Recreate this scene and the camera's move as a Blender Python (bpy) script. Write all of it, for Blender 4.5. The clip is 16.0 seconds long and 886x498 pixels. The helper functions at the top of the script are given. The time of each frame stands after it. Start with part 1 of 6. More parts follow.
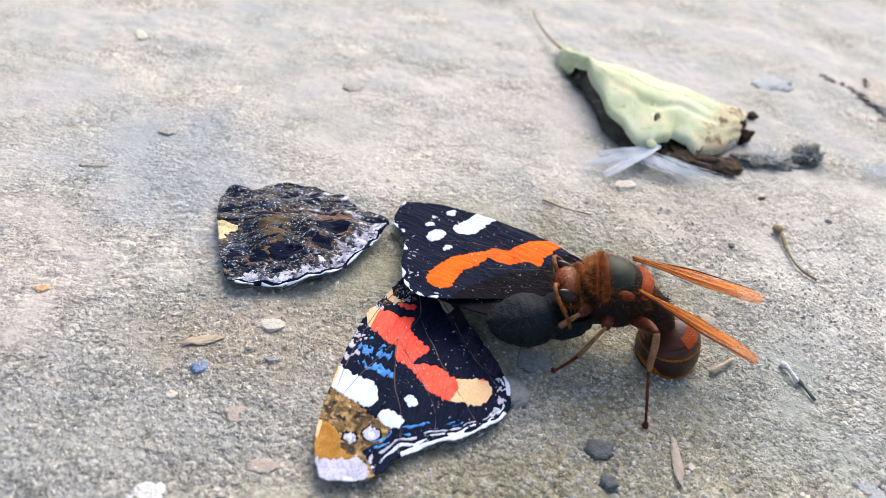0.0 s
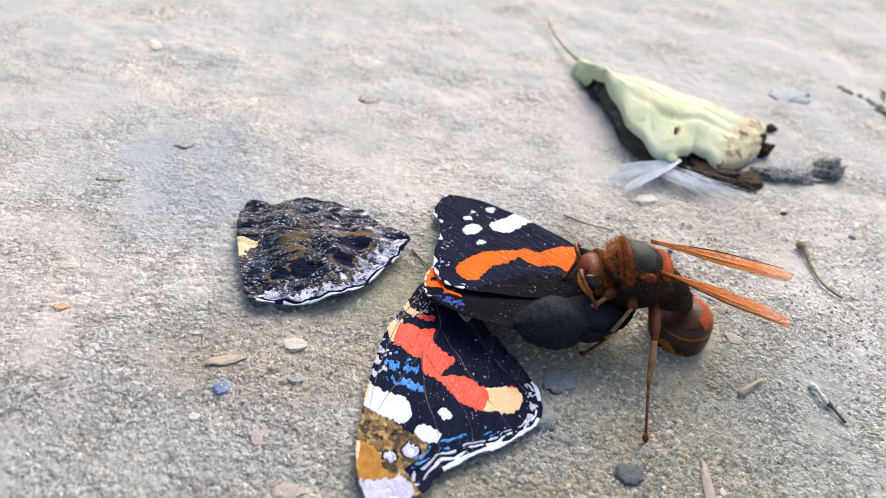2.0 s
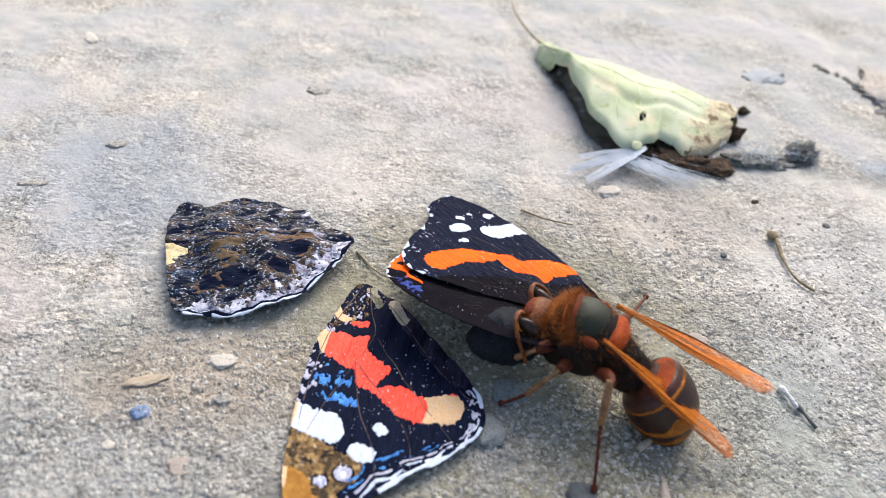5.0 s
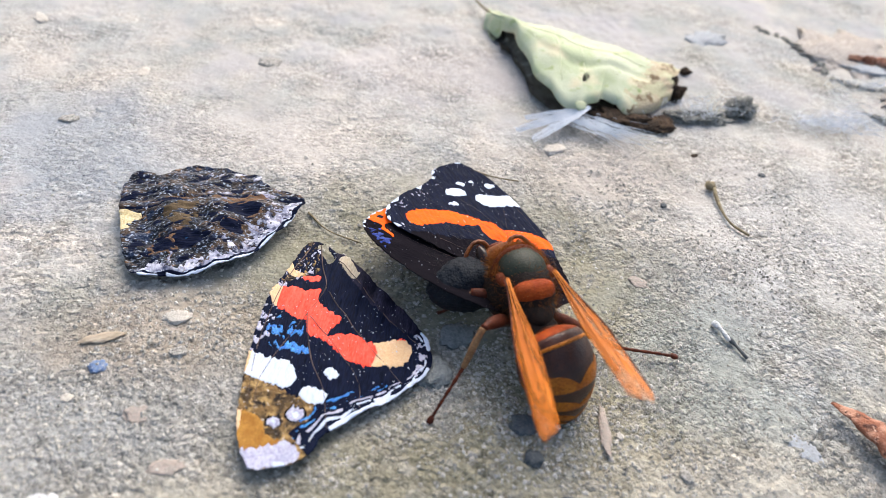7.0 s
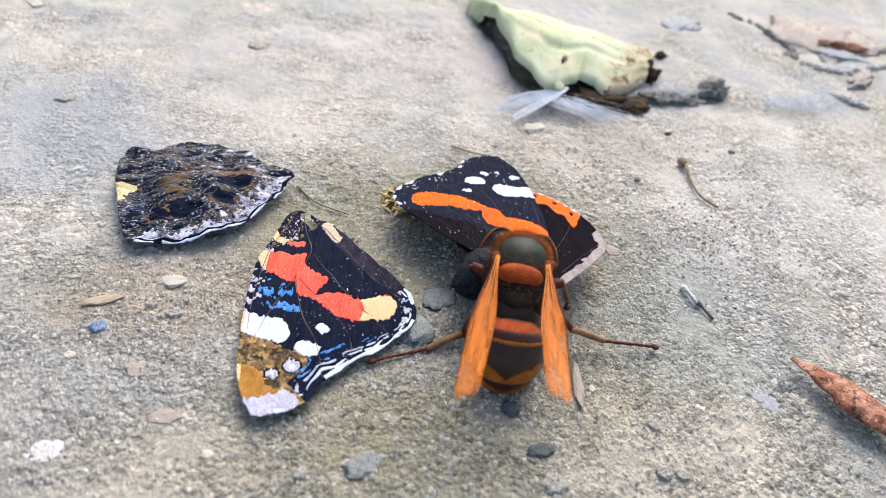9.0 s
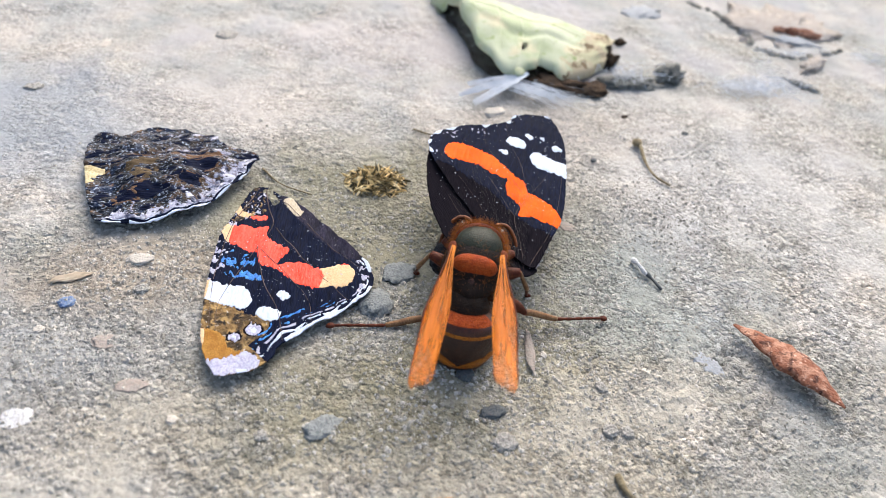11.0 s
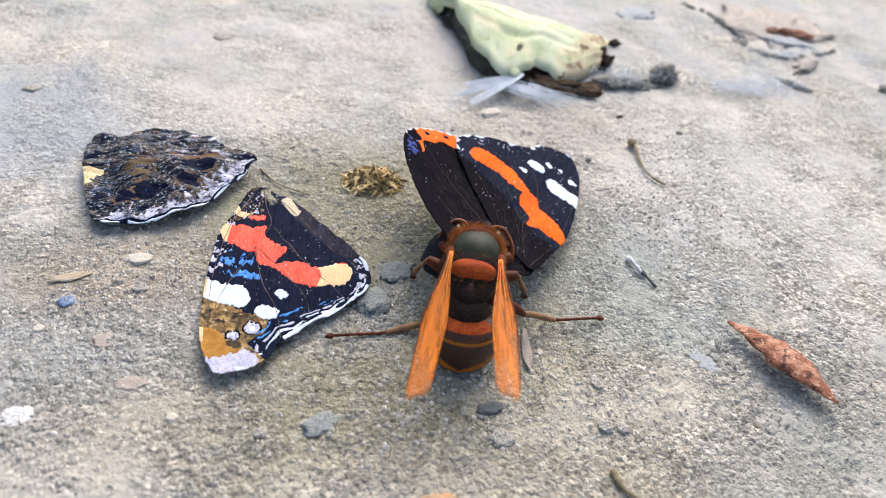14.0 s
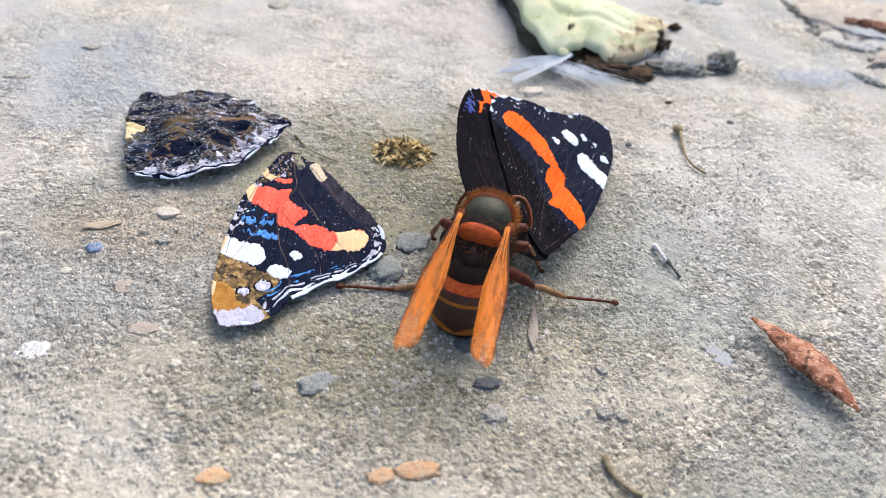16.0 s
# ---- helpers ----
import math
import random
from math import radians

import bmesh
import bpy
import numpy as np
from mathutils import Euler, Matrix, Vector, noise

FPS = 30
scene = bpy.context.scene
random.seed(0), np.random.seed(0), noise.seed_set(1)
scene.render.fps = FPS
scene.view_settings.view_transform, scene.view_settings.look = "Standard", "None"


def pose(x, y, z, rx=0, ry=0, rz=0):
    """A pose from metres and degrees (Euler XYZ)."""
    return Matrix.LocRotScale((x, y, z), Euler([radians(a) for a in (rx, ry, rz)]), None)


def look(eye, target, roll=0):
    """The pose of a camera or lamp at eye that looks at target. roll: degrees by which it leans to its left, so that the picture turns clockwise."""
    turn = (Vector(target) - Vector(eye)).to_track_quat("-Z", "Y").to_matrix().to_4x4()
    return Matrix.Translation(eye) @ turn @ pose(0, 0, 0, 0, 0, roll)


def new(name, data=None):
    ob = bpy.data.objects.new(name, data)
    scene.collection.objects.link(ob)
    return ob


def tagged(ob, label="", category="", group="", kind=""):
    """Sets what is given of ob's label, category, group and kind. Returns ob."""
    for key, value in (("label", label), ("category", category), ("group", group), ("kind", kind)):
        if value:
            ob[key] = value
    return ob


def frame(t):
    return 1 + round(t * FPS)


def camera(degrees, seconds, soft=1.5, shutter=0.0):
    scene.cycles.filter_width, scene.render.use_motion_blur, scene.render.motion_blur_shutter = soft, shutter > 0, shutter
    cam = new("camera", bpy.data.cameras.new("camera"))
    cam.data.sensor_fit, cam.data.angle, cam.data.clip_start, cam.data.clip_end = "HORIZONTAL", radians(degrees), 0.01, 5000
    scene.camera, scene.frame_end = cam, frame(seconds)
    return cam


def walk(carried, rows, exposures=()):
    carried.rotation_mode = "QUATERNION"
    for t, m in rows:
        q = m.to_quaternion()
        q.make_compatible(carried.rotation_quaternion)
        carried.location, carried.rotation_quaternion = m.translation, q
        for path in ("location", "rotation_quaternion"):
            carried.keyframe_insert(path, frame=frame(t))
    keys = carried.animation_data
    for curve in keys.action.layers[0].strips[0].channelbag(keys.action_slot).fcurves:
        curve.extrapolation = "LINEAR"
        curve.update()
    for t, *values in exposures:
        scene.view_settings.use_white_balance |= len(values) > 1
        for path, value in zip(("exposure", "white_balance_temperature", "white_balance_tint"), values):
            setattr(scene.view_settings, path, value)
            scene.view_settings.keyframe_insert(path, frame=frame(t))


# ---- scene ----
# lengths below are written in millimetres and turned into metres by MM
MM = 0.001
cam = camera(62.0, 16.0, soft=0.4)
cam.data.dof.use_dof = True
cam.data.dof.focus_distance = 0.089
cam.data.dof.aperture_fstop = 27.0
CAMERA_ROWS = [
    (0, (-0.02647, -0.05911, 0.06513), (-0.00760, 0.01376, -0.00070), 9.41),
    (0.5, (-0.02758, -0.05816, 0.06357), (-0.00858, 0.01465, -0.00230), 9.41),
    (1, (-0.02808, -0.05629, 0.06331), (-0.00968, 0.01658, -0.00266), 8.91),
    (1.5, (-0.02800, -0.05686, 0.06406), (-0.00969, 0.01628, -0.00162), 8.99),
    (2, (-0.02898, -0.05655, 0.06525), (-0.01018, 0.01661, -0.00027), 9.54),
    (2.5, (-0.02849, -0.05512, 0.06429), (-0.01007, 0.01802, -0.00138), 8.92),
    (3, (-0.02750, -0.05130, 0.06349), (-0.00834, 0.02113, -0.00274), 8.75),
    (3.5, (-0.02487, -0.05079, 0.06371), (-0.00568, 0.02077, -0.00347), 8.85),
    (5.8, (-0.02202, -0.05337, 0.06329), (-0.00077, 0.01796, -0.00350), 8.91),
    (6, (-0.02198, -0.05459, 0.06343), (-0.00017, 0.01631, -0.00363), 9.03),
    (6.5, (-0.02082, -0.05563, 0.06305), (0.00139, 0.01474, -0.00443), 8.60),
    (7, (-0.01947, -0.05741, 0.06305), (0.00320, 0.01256, -0.00471), 8.34),
    (7.5, (-0.02103, -0.06101, 0.06350), (0.00243, 0.00875, -0.00419), 8.98),
    (8, (-0.02234, -0.06227, 0.06371), (0.00125, 0.00785, -0.00358), 9.13),
    (8.5, (-0.02142, -0.06273, 0.06378), (0.00232, 0.00705, -0.00379), 8.95),
    (9, (-0.01999, -0.06319, 0.06372), (0.00405, 0.00617, -0.00419), 8.85),
    (11.5, (-0.01783, -0.06921, 0.06482), (0.00847, -0.00068, -0.00309), 9.31),
    (12, (-0.01762, -0.06976, 0.06485), (0.00887, -0.00127, -0.00302), 9.36),
    (12.5, (-0.01740, -0.07020, 0.06485), (0.00943, -0.00175, -0.00293), 9.24),
    (13, (-0.01704, -0.06939, 0.06468), (0.00917, -0.00087, -0.00328), 8.78),
    (13.5, (-0.01802, -0.06935, 0.06470), (0.00833, -0.00059, -0.00296), 8.94),
    (14, (-0.01819, -0.06907, 0.06489), (0.00824, -0.00038, -0.00282), 9.18),
    (14.5, (-0.01703, -0.07006, 0.06461), (0.00906, -0.00132, -0.00317), 8.76),
    (15, (-0.01657, -0.06950, 0.06428), (0.00829, -0.00060, -0.00379), 9.19),
    (15.5, (-0.01404, -0.06820, 0.06368), (0.00750, 0.00071, -0.00551), 8.76),
    (16, (-0.01095, -0.07150, 0.06425), (0.00518, -0.00201, -0.00583), 7.58),
]
walk(cam, [(t, look(eye, target, roll)) for t, eye, target, roll in CAMERA_ROWS])

# ---- light: bright overcast sky, soft light from high behind the leaf ----
world = bpy.data.worlds.new("sky")
scene.world = world
world.use_nodes = True
wn = world.node_tree.nodes
sky = wn.new("ShaderNodeTexSky")
sky.sky_type = "NISHITA"
sky.sun_disc = False
sky.sun_elevation = radians(44)
sky.sun_rotation = radians(27)
sky.dust_density = 4.0
sky.ozone_density = 0.6
wn["Background"].inputs["Strength"].default_value = 0.135
world.node_tree.links.new(sky.outputs["Color"], wn["Background"].inputs["Color"])
sun = new("sun", bpy.data.lights.new("sun", "SUN"))
sun.data.energy = 1.5
sun.data.angle = radians(45)
sun.data.color = (1.0, 0.965, 0.92)
sun.matrix_world = look((0.20, 0.40, 0.44), (0, 0, 0))
scene.view_settings.exposure = 1.10


# ---- materials ----
def mix_colour(nt, fac, a, b):
    n = nt.nodes.new("ShaderNodeMix")
    n.data_type = "RGBA"
    nt.links.new(fac, n.inputs["Factor"])
    for socket, value in ((n.inputs[6], a), (n.inputs[7], b)):
        if isinstance(value, tuple):
            socket.default_value = (*value, 1)
        else:
            nt.links.new(value, socket)
    return n.outputs[2]


def grain(nt, coord, scale, detail=4.0, low=0.35, high=0.65):
    n = nt.nodes.new("ShaderNodeTexNoise")
    n.inputs["Scale"].default_value = scale
    n.inputs["Detail"].default_value = detail
    nt.links.new(coord, n.inputs["Vector"])
    r = nt.nodes.new("ShaderNodeMapRange")
    r.inputs["From Min"].default_value = low
    r.inputs["From Max"].default_value = high
    nt.links.new(n.outputs["Fac"], r.inputs["Value"])
    return r.outputs["Result"]


def material(name, a, b, c=None, size=2.0, fine=0.25, rough=0.6, relief=0.03, metal=0.0, sheen=0.0, coat=0.0, alpha=1.0, through_light=0.0, low=0.35, high=0.65, stretch=None, spec=0.3):
    """Two-scale procedural surface: a and b mix at the coarse size, c comes in at the fine size (both in mm)."""
    m = bpy.data.materials.new(name)
    m.use_nodes = True
    nt = m.node_tree
    p = nt.nodes["Principled BSDF"]
    coord = nt.nodes.new("ShaderNodeTexCoord").outputs["Object"]
    if stretch:
        mp = nt.nodes.new("ShaderNodeMapping")
        mp.inputs["Scale"].default_value = stretch
        nt.links.new(coord, mp.inputs["Vector"])
        coord = mp.outputs["Vector"]
    big = grain(nt, coord, 1.0 / (size * MM), 5.0, low, high)
    small = grain(nt, coord, 1.0 / (fine * MM), 3.0, 0.3, 0.75)
    colour = mix_colour(nt, big, a, b)
    if c:
        colour = mix_colour(nt, small, colour, c)
    nt.links.new(colour, p.inputs["Base Color"])
    r = nt.nodes.new("ShaderNodeMapRange")
    r.inputs["To Min"].default_value = rough - 0.1
    r.inputs["To Max"].default_value = min(1.0, rough + 0.12)
    nt.links.new(small, r.inputs["Value"])
    nt.links.new(r.outputs["Result"], p.inputs["Roughness"])
    bump = nt.nodes.new("ShaderNodeBump")
    bump.inputs["Distance"].default_value = relief * MM
    bump.inputs["Strength"].default_value = 1.0
    nt.links.new(small, bump.inputs["Height"])
    nt.links.new(bump.outputs["Normal"], p.inputs["Normal"])
    p.inputs["Metallic"].default_value = metal
    p.inputs["Specular IOR Level"].default_value = spec
    p.inputs["Sheen Weight"].default_value = sheen
    p.inputs["Coat Weight"].default_value = coat
    p.inputs["Alpha"].default_value = alpha
    if through_light:
        p.inputs["Transmission Weight"].default_value = through_light
    return m


def ground_material():
    m = bpy.data.materials.new("worn_concrete")
    m.use_nodes = True
    nt = m.node_tree
    p = nt.nodes["Principled BSDF"]
    coord = nt.nodes.new("ShaderNodeTexCoord").outputs["Object"]

    def scaled(value, by):
        n = nt.nodes.new("ShaderNodeMath")
        n.operation = "MULTIPLY"
        n.inputs[1].default_value = by
        nt.links.new(value, n.inputs[0])
        return n.outputs[0]

    wide = grain(nt, coord, 1 / (34 * MM), 5, 0.40, 0.60)
    patch_tone = grain(nt, coord, 1 / (9 * MM), 7, 0.44, 0.60)
    moss = grain(nt, coord, 1 / (17 * MM), 6, 0.49, 0.63)
    clump = grain(nt, coord, 1 / (3.6 * MM), 6, 0.48, 0.66)
    speck = grain(nt, coord, 1 / (1.5 * MM), 6, 0.52, 0.68)
    fine = grain(nt, coord, 1 / (0.55 * MM), 8, 0.36, 0.66)
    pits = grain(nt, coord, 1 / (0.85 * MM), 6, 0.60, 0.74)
    colour = mix_colour(nt, wide, (0.43, 0.405, 0.36), (0.325, 0.338, 0.34))
    colour = mix_colour(nt, scaled(patch_tone, 0.8), colour, (0.52, 0.475, 0.41))
    colour = mix_colour(nt, scaled(moss, 0.7), colour, (0.27, 0.272, 0.225))
    colour = mix_colour(nt, scaled(clump, 0.55), colour, (0.22, 0.21, 0.18))

    # far half paler: dust, with the near side's soft shade put into the colour
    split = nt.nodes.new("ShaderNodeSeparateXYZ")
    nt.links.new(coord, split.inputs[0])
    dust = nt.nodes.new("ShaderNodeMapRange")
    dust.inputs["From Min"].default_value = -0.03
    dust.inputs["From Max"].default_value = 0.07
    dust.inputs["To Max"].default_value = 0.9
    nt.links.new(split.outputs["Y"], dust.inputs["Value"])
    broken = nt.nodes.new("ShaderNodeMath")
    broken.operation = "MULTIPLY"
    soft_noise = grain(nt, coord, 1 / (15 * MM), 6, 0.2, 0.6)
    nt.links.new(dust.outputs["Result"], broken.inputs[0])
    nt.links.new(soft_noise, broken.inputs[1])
    far_tone = mix_colour(nt, grain(nt, coord, 1 / (8 * MM), 5, 0.42, 0.58), (0.295, 0.308, 0.298), (0.382, 0.360, 0.333))
    far_tone = mix_colour(nt, grain(nt, coord, 1 / (15 * MM), 4, 0.52, 0.66), far_tone, (0.345, 0.333, 0.335))
    far_tone = mix_colour(nt, scaled(grain(nt, coord, 1 / (3.6 * MM), 4, 0.58, 0.68), 0.7), far_tone, (0.45, 0.42, 0.39))
    far_tone = mix_colour(nt, scaled(grain(nt, coord, 1 / (4.6 * MM), 5, 0.62, 0.72), 0.6), far_tone, (0.20, 0.205, 0.185))
    colour = mix_colour(nt, broken.outputs[0], colour, far_tone)

    # soft-edged patches of darker and paler tone, broken up
    def soft_patch(colour, x, y, rx, ry, tone, strength):
        shift = nt.nodes.new("ShaderNodeMapping")
        shift.inputs["Location"].default_value = (-x / rx, -y / ry, 0)
        shift.inputs["Scale"].default_value = (1 / (rx * MM), 1 / (ry * MM), 0)
        nt.links.new(coord, shift.inputs["Vector"])
        far = nt.nodes.new("ShaderNodeVectorMath")
        far.operation = "LENGTH"
        nt.links.new(shift.outputs["Vector"], far.inputs[0])
        torn = nt.nodes.new("ShaderNodeMath")
        torn.operation = "MULTIPLY_ADD"
        torn.inputs[1].default_value = -0.75
        nt.links.new(grain(nt, coord, 1 / (6 * MM), 6, 0.25, 0.75), torn.inputs[0])
        nt.links.new(far.outputs["Value"], torn.inputs[2])
        r = nt.nodes.new("ShaderNodeMapRange")
        r.inputs["From Min"].default_value = 0.65
        r.inputs["From Max"].default_value = 0.05
        r.inputs["To Max"].default_value = strength
        nt.links.new(torn.outputs[0], r.inputs["Value"])
        return mix_colour(nt, r.outputs["Result"], colour, tone)

    for x, y, rx, ry, tone, strength in (
        (-50, -14, 32, 22, (0.25, 0.265, 0.27), 0.7),
        (-17, -24, 24, 11, (0.21, 0.20, 0.155), 0.75),
        (6, -25, 30, 17, (0.25, 0.23, 0.155), 0.8),
        (17, -37, 15, 8, (0.23, 0.215, 0.17), 0.6),
        (-1, 6, 34, 20, (0.205, 0.195, 0.135), 0.85),
        (14, -10, 22, 17, (0.24, 0.222, 0.15), 0.8),
        (-32, -2, 18, 8, (0.30, 0.25, 0.19), 0.7),
        (58, 4, 30, 24, (0.44, 0.43, 0.405), 0.7),
        (29, -14, 14, 16, (0.27, 0.295, 0.28), 0.7),
        (-14, -38, 46, 9, (0.47, 0.425, 0.345), 0.55),
        (-34, -26, 16, 9, (0.44, 0.405, 0.345), 0.42),
        (20, -30, 18, 8, (0.45, 0.415, 0.345), 0.6),
        (-44, 32, 24, 18, (0.28, 0.30, 0.32), 0.8),
        (-18, 34, 22, 10, (0.43, 0.40, 0.36), 0.7),
        (10, 52, 26, 12, (0.43, 0.395, 0.37), 0.6),
        (-60, 10, 12, 22, (0.40, 0.36, 0.33), 0.7),
        (44, -36, 20, 12, (0.27, 0.27, 0.245), 0.6),
        (30, 22, 22, 10, (0.36, 0.32, 0.275), 0.6),
    ):
        colour = soft_patch(colour, x, y, rx, ry, tone, strength)
    # broken skin: sand grains of many tones show where the cement has worn off
    wobble = nt.nodes.new("ShaderNodeVectorMath")
    wobble.operation = "MULTIPLY_ADD"
    wobble.inputs[1].default_value = (0.0005, 0.0005, 0.0005)
    cloud = nt.nodes.new("ShaderNodeTexNoise")
    cloud.inputs["Scale"].default_value = 1 / (0.9 * MM)
    nt.links.new(coord, cloud.inputs["Vector"])
    nt.links.new(cloud.outputs["Color"], wobble.inputs[0])
    nt.links.new(coord, wobble.inputs[2])

    def grains(size):
        v = nt.nodes.new("ShaderNodeTexVoronoi")
        v.inputs["Scale"].default_value = 1 / (size * MM)
        nt.links.new(wobble.outputs[0], v.inputs["Vector"])
        tone = nt.nodes.new("ShaderNodeSeparateColor")
        nt.links.new(v.outputs["Color"], tone.inputs[0])
        ramp = nt.nodes.new("ShaderNodeValToRGB")
        ramp.color_ramp.elements[0].color = (0.22, 0.21, 0.19, 1)
        ramp.color_ramp.elements[1].color = (1.6, 1.57, 1.52, 1)
        for at, c in ((0.35, (0.72, 0.70, 0.66, 1)), (0.8, (1.15, 1.13, 1.1, 1))):
            e = ramp.color_ramp.elements.new(at)
            e.color = c
        nt.links.new(tone.outputs[0], ramp.inputs["Fac"])
        return ramp.outputs["Color"], v.outputs["Distance"]

    fine_tone, fine_height = grains(0.46)
    coarse_tone, coarse_height = grains(0.85)
    worn = grain(nt, coord, 1 / (13 * MM), 6, 0.38, 0.60)
    loose = grain(nt, coord, 1 / (5 * MM), 5, 0.46, 0.62)

    def multiply(fac, a, b):
        out = mix_colour(nt, fac, a, b)
        out.node.blend_type = "MULTIPLY"
        return out

    bare = nt.nodes.new("ShaderNodeMapRange")
    bare.inputs["From Min"].default_value = 0.75
    bare.inputs["From Max"].default_value = 0.05
    bare.inputs["To Min"].default_value = 0.12
    nt.links.new(broken.outputs[0], bare.inputs["Value"])

    def where_bare(value):
        n = nt.nodes.new("ShaderNodeMath")
        n.operation = "MULTIPLY"
        nt.links.new(value, n.inputs[0])
        nt.links.new(skin.outputs[0], n.inputs[1])
        return n.outputs[0]

    # smooth islands of cement paste that still cover the sand
    paste = nt.nodes.new("ShaderNodeMapRange")
    paste.inputs["To Min"].default_value = 1.0
    paste.inputs["To Max"].default_value = 0.3
    nt.links.new(grain(nt, coord, 1 / (12 * MM), 5, 0.47, 0.62), paste.inputs["Value"])
    skin = nt.nodes.new("ShaderNodeMath")
    skin.operation = "MULTIPLY"
    nt.links.new(bare.outputs["Result"], skin.inputs[0])
    nt.links.new(paste.outputs["Result"], skin.inputs[1])
    colour = multiply(where_bare(scaled(loose, 0.4)), colour, coarse_tone)
    half = nt.nodes.new("ShaderNodeMath")
    half.operation = "MULTIPLY_ADD"
    half.inputs[1].default_value = 0.48
    half.inputs[2].default_value = 0.42
    nt.links.new(worn, half.inputs[0])
    colour = multiply(where_bare(half.outputs[0]), colour, fine_tone)
    colour = mix_colour(nt, where_bare(scaled(speck, 0.40)), colour, (0.50, 0.475, 0.43))
    # hollows are darkened in the colour too, as shade would darken them
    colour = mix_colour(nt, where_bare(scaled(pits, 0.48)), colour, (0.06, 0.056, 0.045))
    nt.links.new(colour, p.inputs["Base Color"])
    p.inputs["Roughness"].default_value = 0.9
    p.inputs["Specular IOR Level"].default_value = 0.15
    def combine(a, by, b):
        n = nt.nodes.new("ShaderNodeMath")
        n.operation = "MULTIPLY_ADD"
        n.inputs[1].default_value = by
        nt.links.new(a, n.inputs[0])
        nt.links.new(b, n.inputs[2])
        return n.outputs[0]

    height = combine(fine_height, -0.55, speck)
    height = combine(coarse_height, -0.2, height)
    height = combine(fine, 0.75, height)
    height = where_bare(combine(pits, -0.25, height))
    bump = nt.nodes.new("ShaderNodeBump")
    bump.inputs["Distance"].default_value = 0.37 * MM
    nt.links.new(height, bump.inputs["Height"])
    nt.links.new(bump.outputs["Normal"], p.inputs["Normal"])
    return m


def grit_material(name, tones, dark_share=0.3):
    """Loose grains, each of its own tone."""
    m = bpy.data.materials.new(name)
    m.use_nodes = True
    nt = m.node_tree
    p = nt.nodes["Principled BSDF"]
    island = nt.nodes.new("ShaderNodeNewGeometry").outputs["Random Per Island"]
    ramp = nt.nodes.new("ShaderNodeValToRGB")
    ramp.color_ramp.elements[0].color = (*tones[0], 1)
    ramp.color_ramp.elements[1].color = (*tones[3], 1)
    e = ramp.color_ramp.elements.new(dark_share)
    e.color = (*tones[1], 1)
    e = ramp.color_ramp.elements.new(0.75)
    e.color = (*tones[2], 1)
    nt.links.new(island, ramp.inputs["Fac"])
    nt.links.new(ramp.outputs["Color"], p.inputs["Base Color"])
    p.inputs["Roughness"].default_value = 0.85
    p.inputs["Specular IOR Level"].default_value = 0.2
    return m


M_GROUND = ground_material()
M_GRIT = grit_material("grit", ((0.20, 0.19, 0.16), (0.34, 0.32, 0.28), (0.43, 0.41, 0.36), (0.50, 0.47, 0.42)))
M_STONE_PALE = material("pale_stone", (0.47, 0.43, 0.37), (0.58, 0.53, 0.465), (0.38, 0.35, 0.30), 1.2, 0.2, 0.85, 0.06)
M_STONE_DARK = material("dark_slate", (0.03, 0.042, 0.055), (0.07, 0.085, 0.09), (0.12, 0.12, 0.115), 1.5, 0.25, 0.7, 0.06, spec=0.2)
M_STONE_GREY = material("grey_stone", (0.19, 0.18, 0.16), (0.30, 0.285, 0.255), (0.42, 0.40, 0.36), 1.2, 0.3, 0.9, 0.2, spec=0.1)
M_STONE_SLATE = material("slate_grey_stone", (0.12, 0.135, 0.135), (0.19, 0.205, 0.20), (0.26, 0.27, 0.26), 1.2, 0.3, 0.85, 0.1, spec=0.15)
M_BLUE = material("blue_chip", (0.045, 0.11, 0.26), (0.08, 0.16, 0.34), (0.2, 0.23, 0.28), 0.8, 0.2, 0.6, 0.05)
M_WHITE_CHALK = material("white_chalk", (0.52, 0.53, 0.55), (0.66, 0.67, 0.69), (0.42, 0.41, 0.39), 1.2, 0.3, 0.9, 0.12, spec=0.1)
M_ORANGE_CHIP = material("brick_crumb", (0.50, 0.25, 0.11), (0.52, 0.34, 0.2), (0.42, 0.33, 0.24), 1.5, 0.3, 0.9, 0.12, spec=0.1)
M_STONE_BLUEGREY = material("blue_grey_stone", (0.31, 0.335, 0.355), (0.38, 0.40, 0.42), (0.26, 0.265, 0.27), 1.0, 0.3, 0.85, 0.05, spec=0.1)
M_STONE_ROSE = material("rose_stone", (0.33, 0.265, 0.225), (0.40, 0.34, 0.295), (0.27, 0.245, 0.215), 1.6, 0.3, 0.9, 0.06, spec=0.1)
M_WOOD = material("wood_splinter", (0.38, 0.31, 0.23), (0.48, 0.405, 0.31), (0.29, 0.23, 0.16), 1.5, 0.25, 0.8, 0.05, stretch=(0.3, 1, 1))
M_TWIG = material("dry_twig", (0.21, 0.165, 0.095), (0.36, 0.30, 0.18), (0.10, 0.075, 0.045), 0.8, 0.2, 0.85, 0.05)
M_STRAW = grit_material("straw_crumbs", ((0.02, 0.018, 0.010), (0.20, 0.145, 0.06), (0.72, 0.51, 0.22), (0.95, 0.78, 0.46)), 0.40)
M_LEAF_VEIN = material("leaf_vein", (0.44, 0.48, 0.29), (0.5, 0.53, 0.34), None, 3, 0.4, 0.6, 0.01)
M_FLUFF = material("grey_fluff", (0.72, 0.74, 0.76), (0.88, 0.88, 0.88), None, 2, 0.4, 0.9, 0.0, spec=0.1)
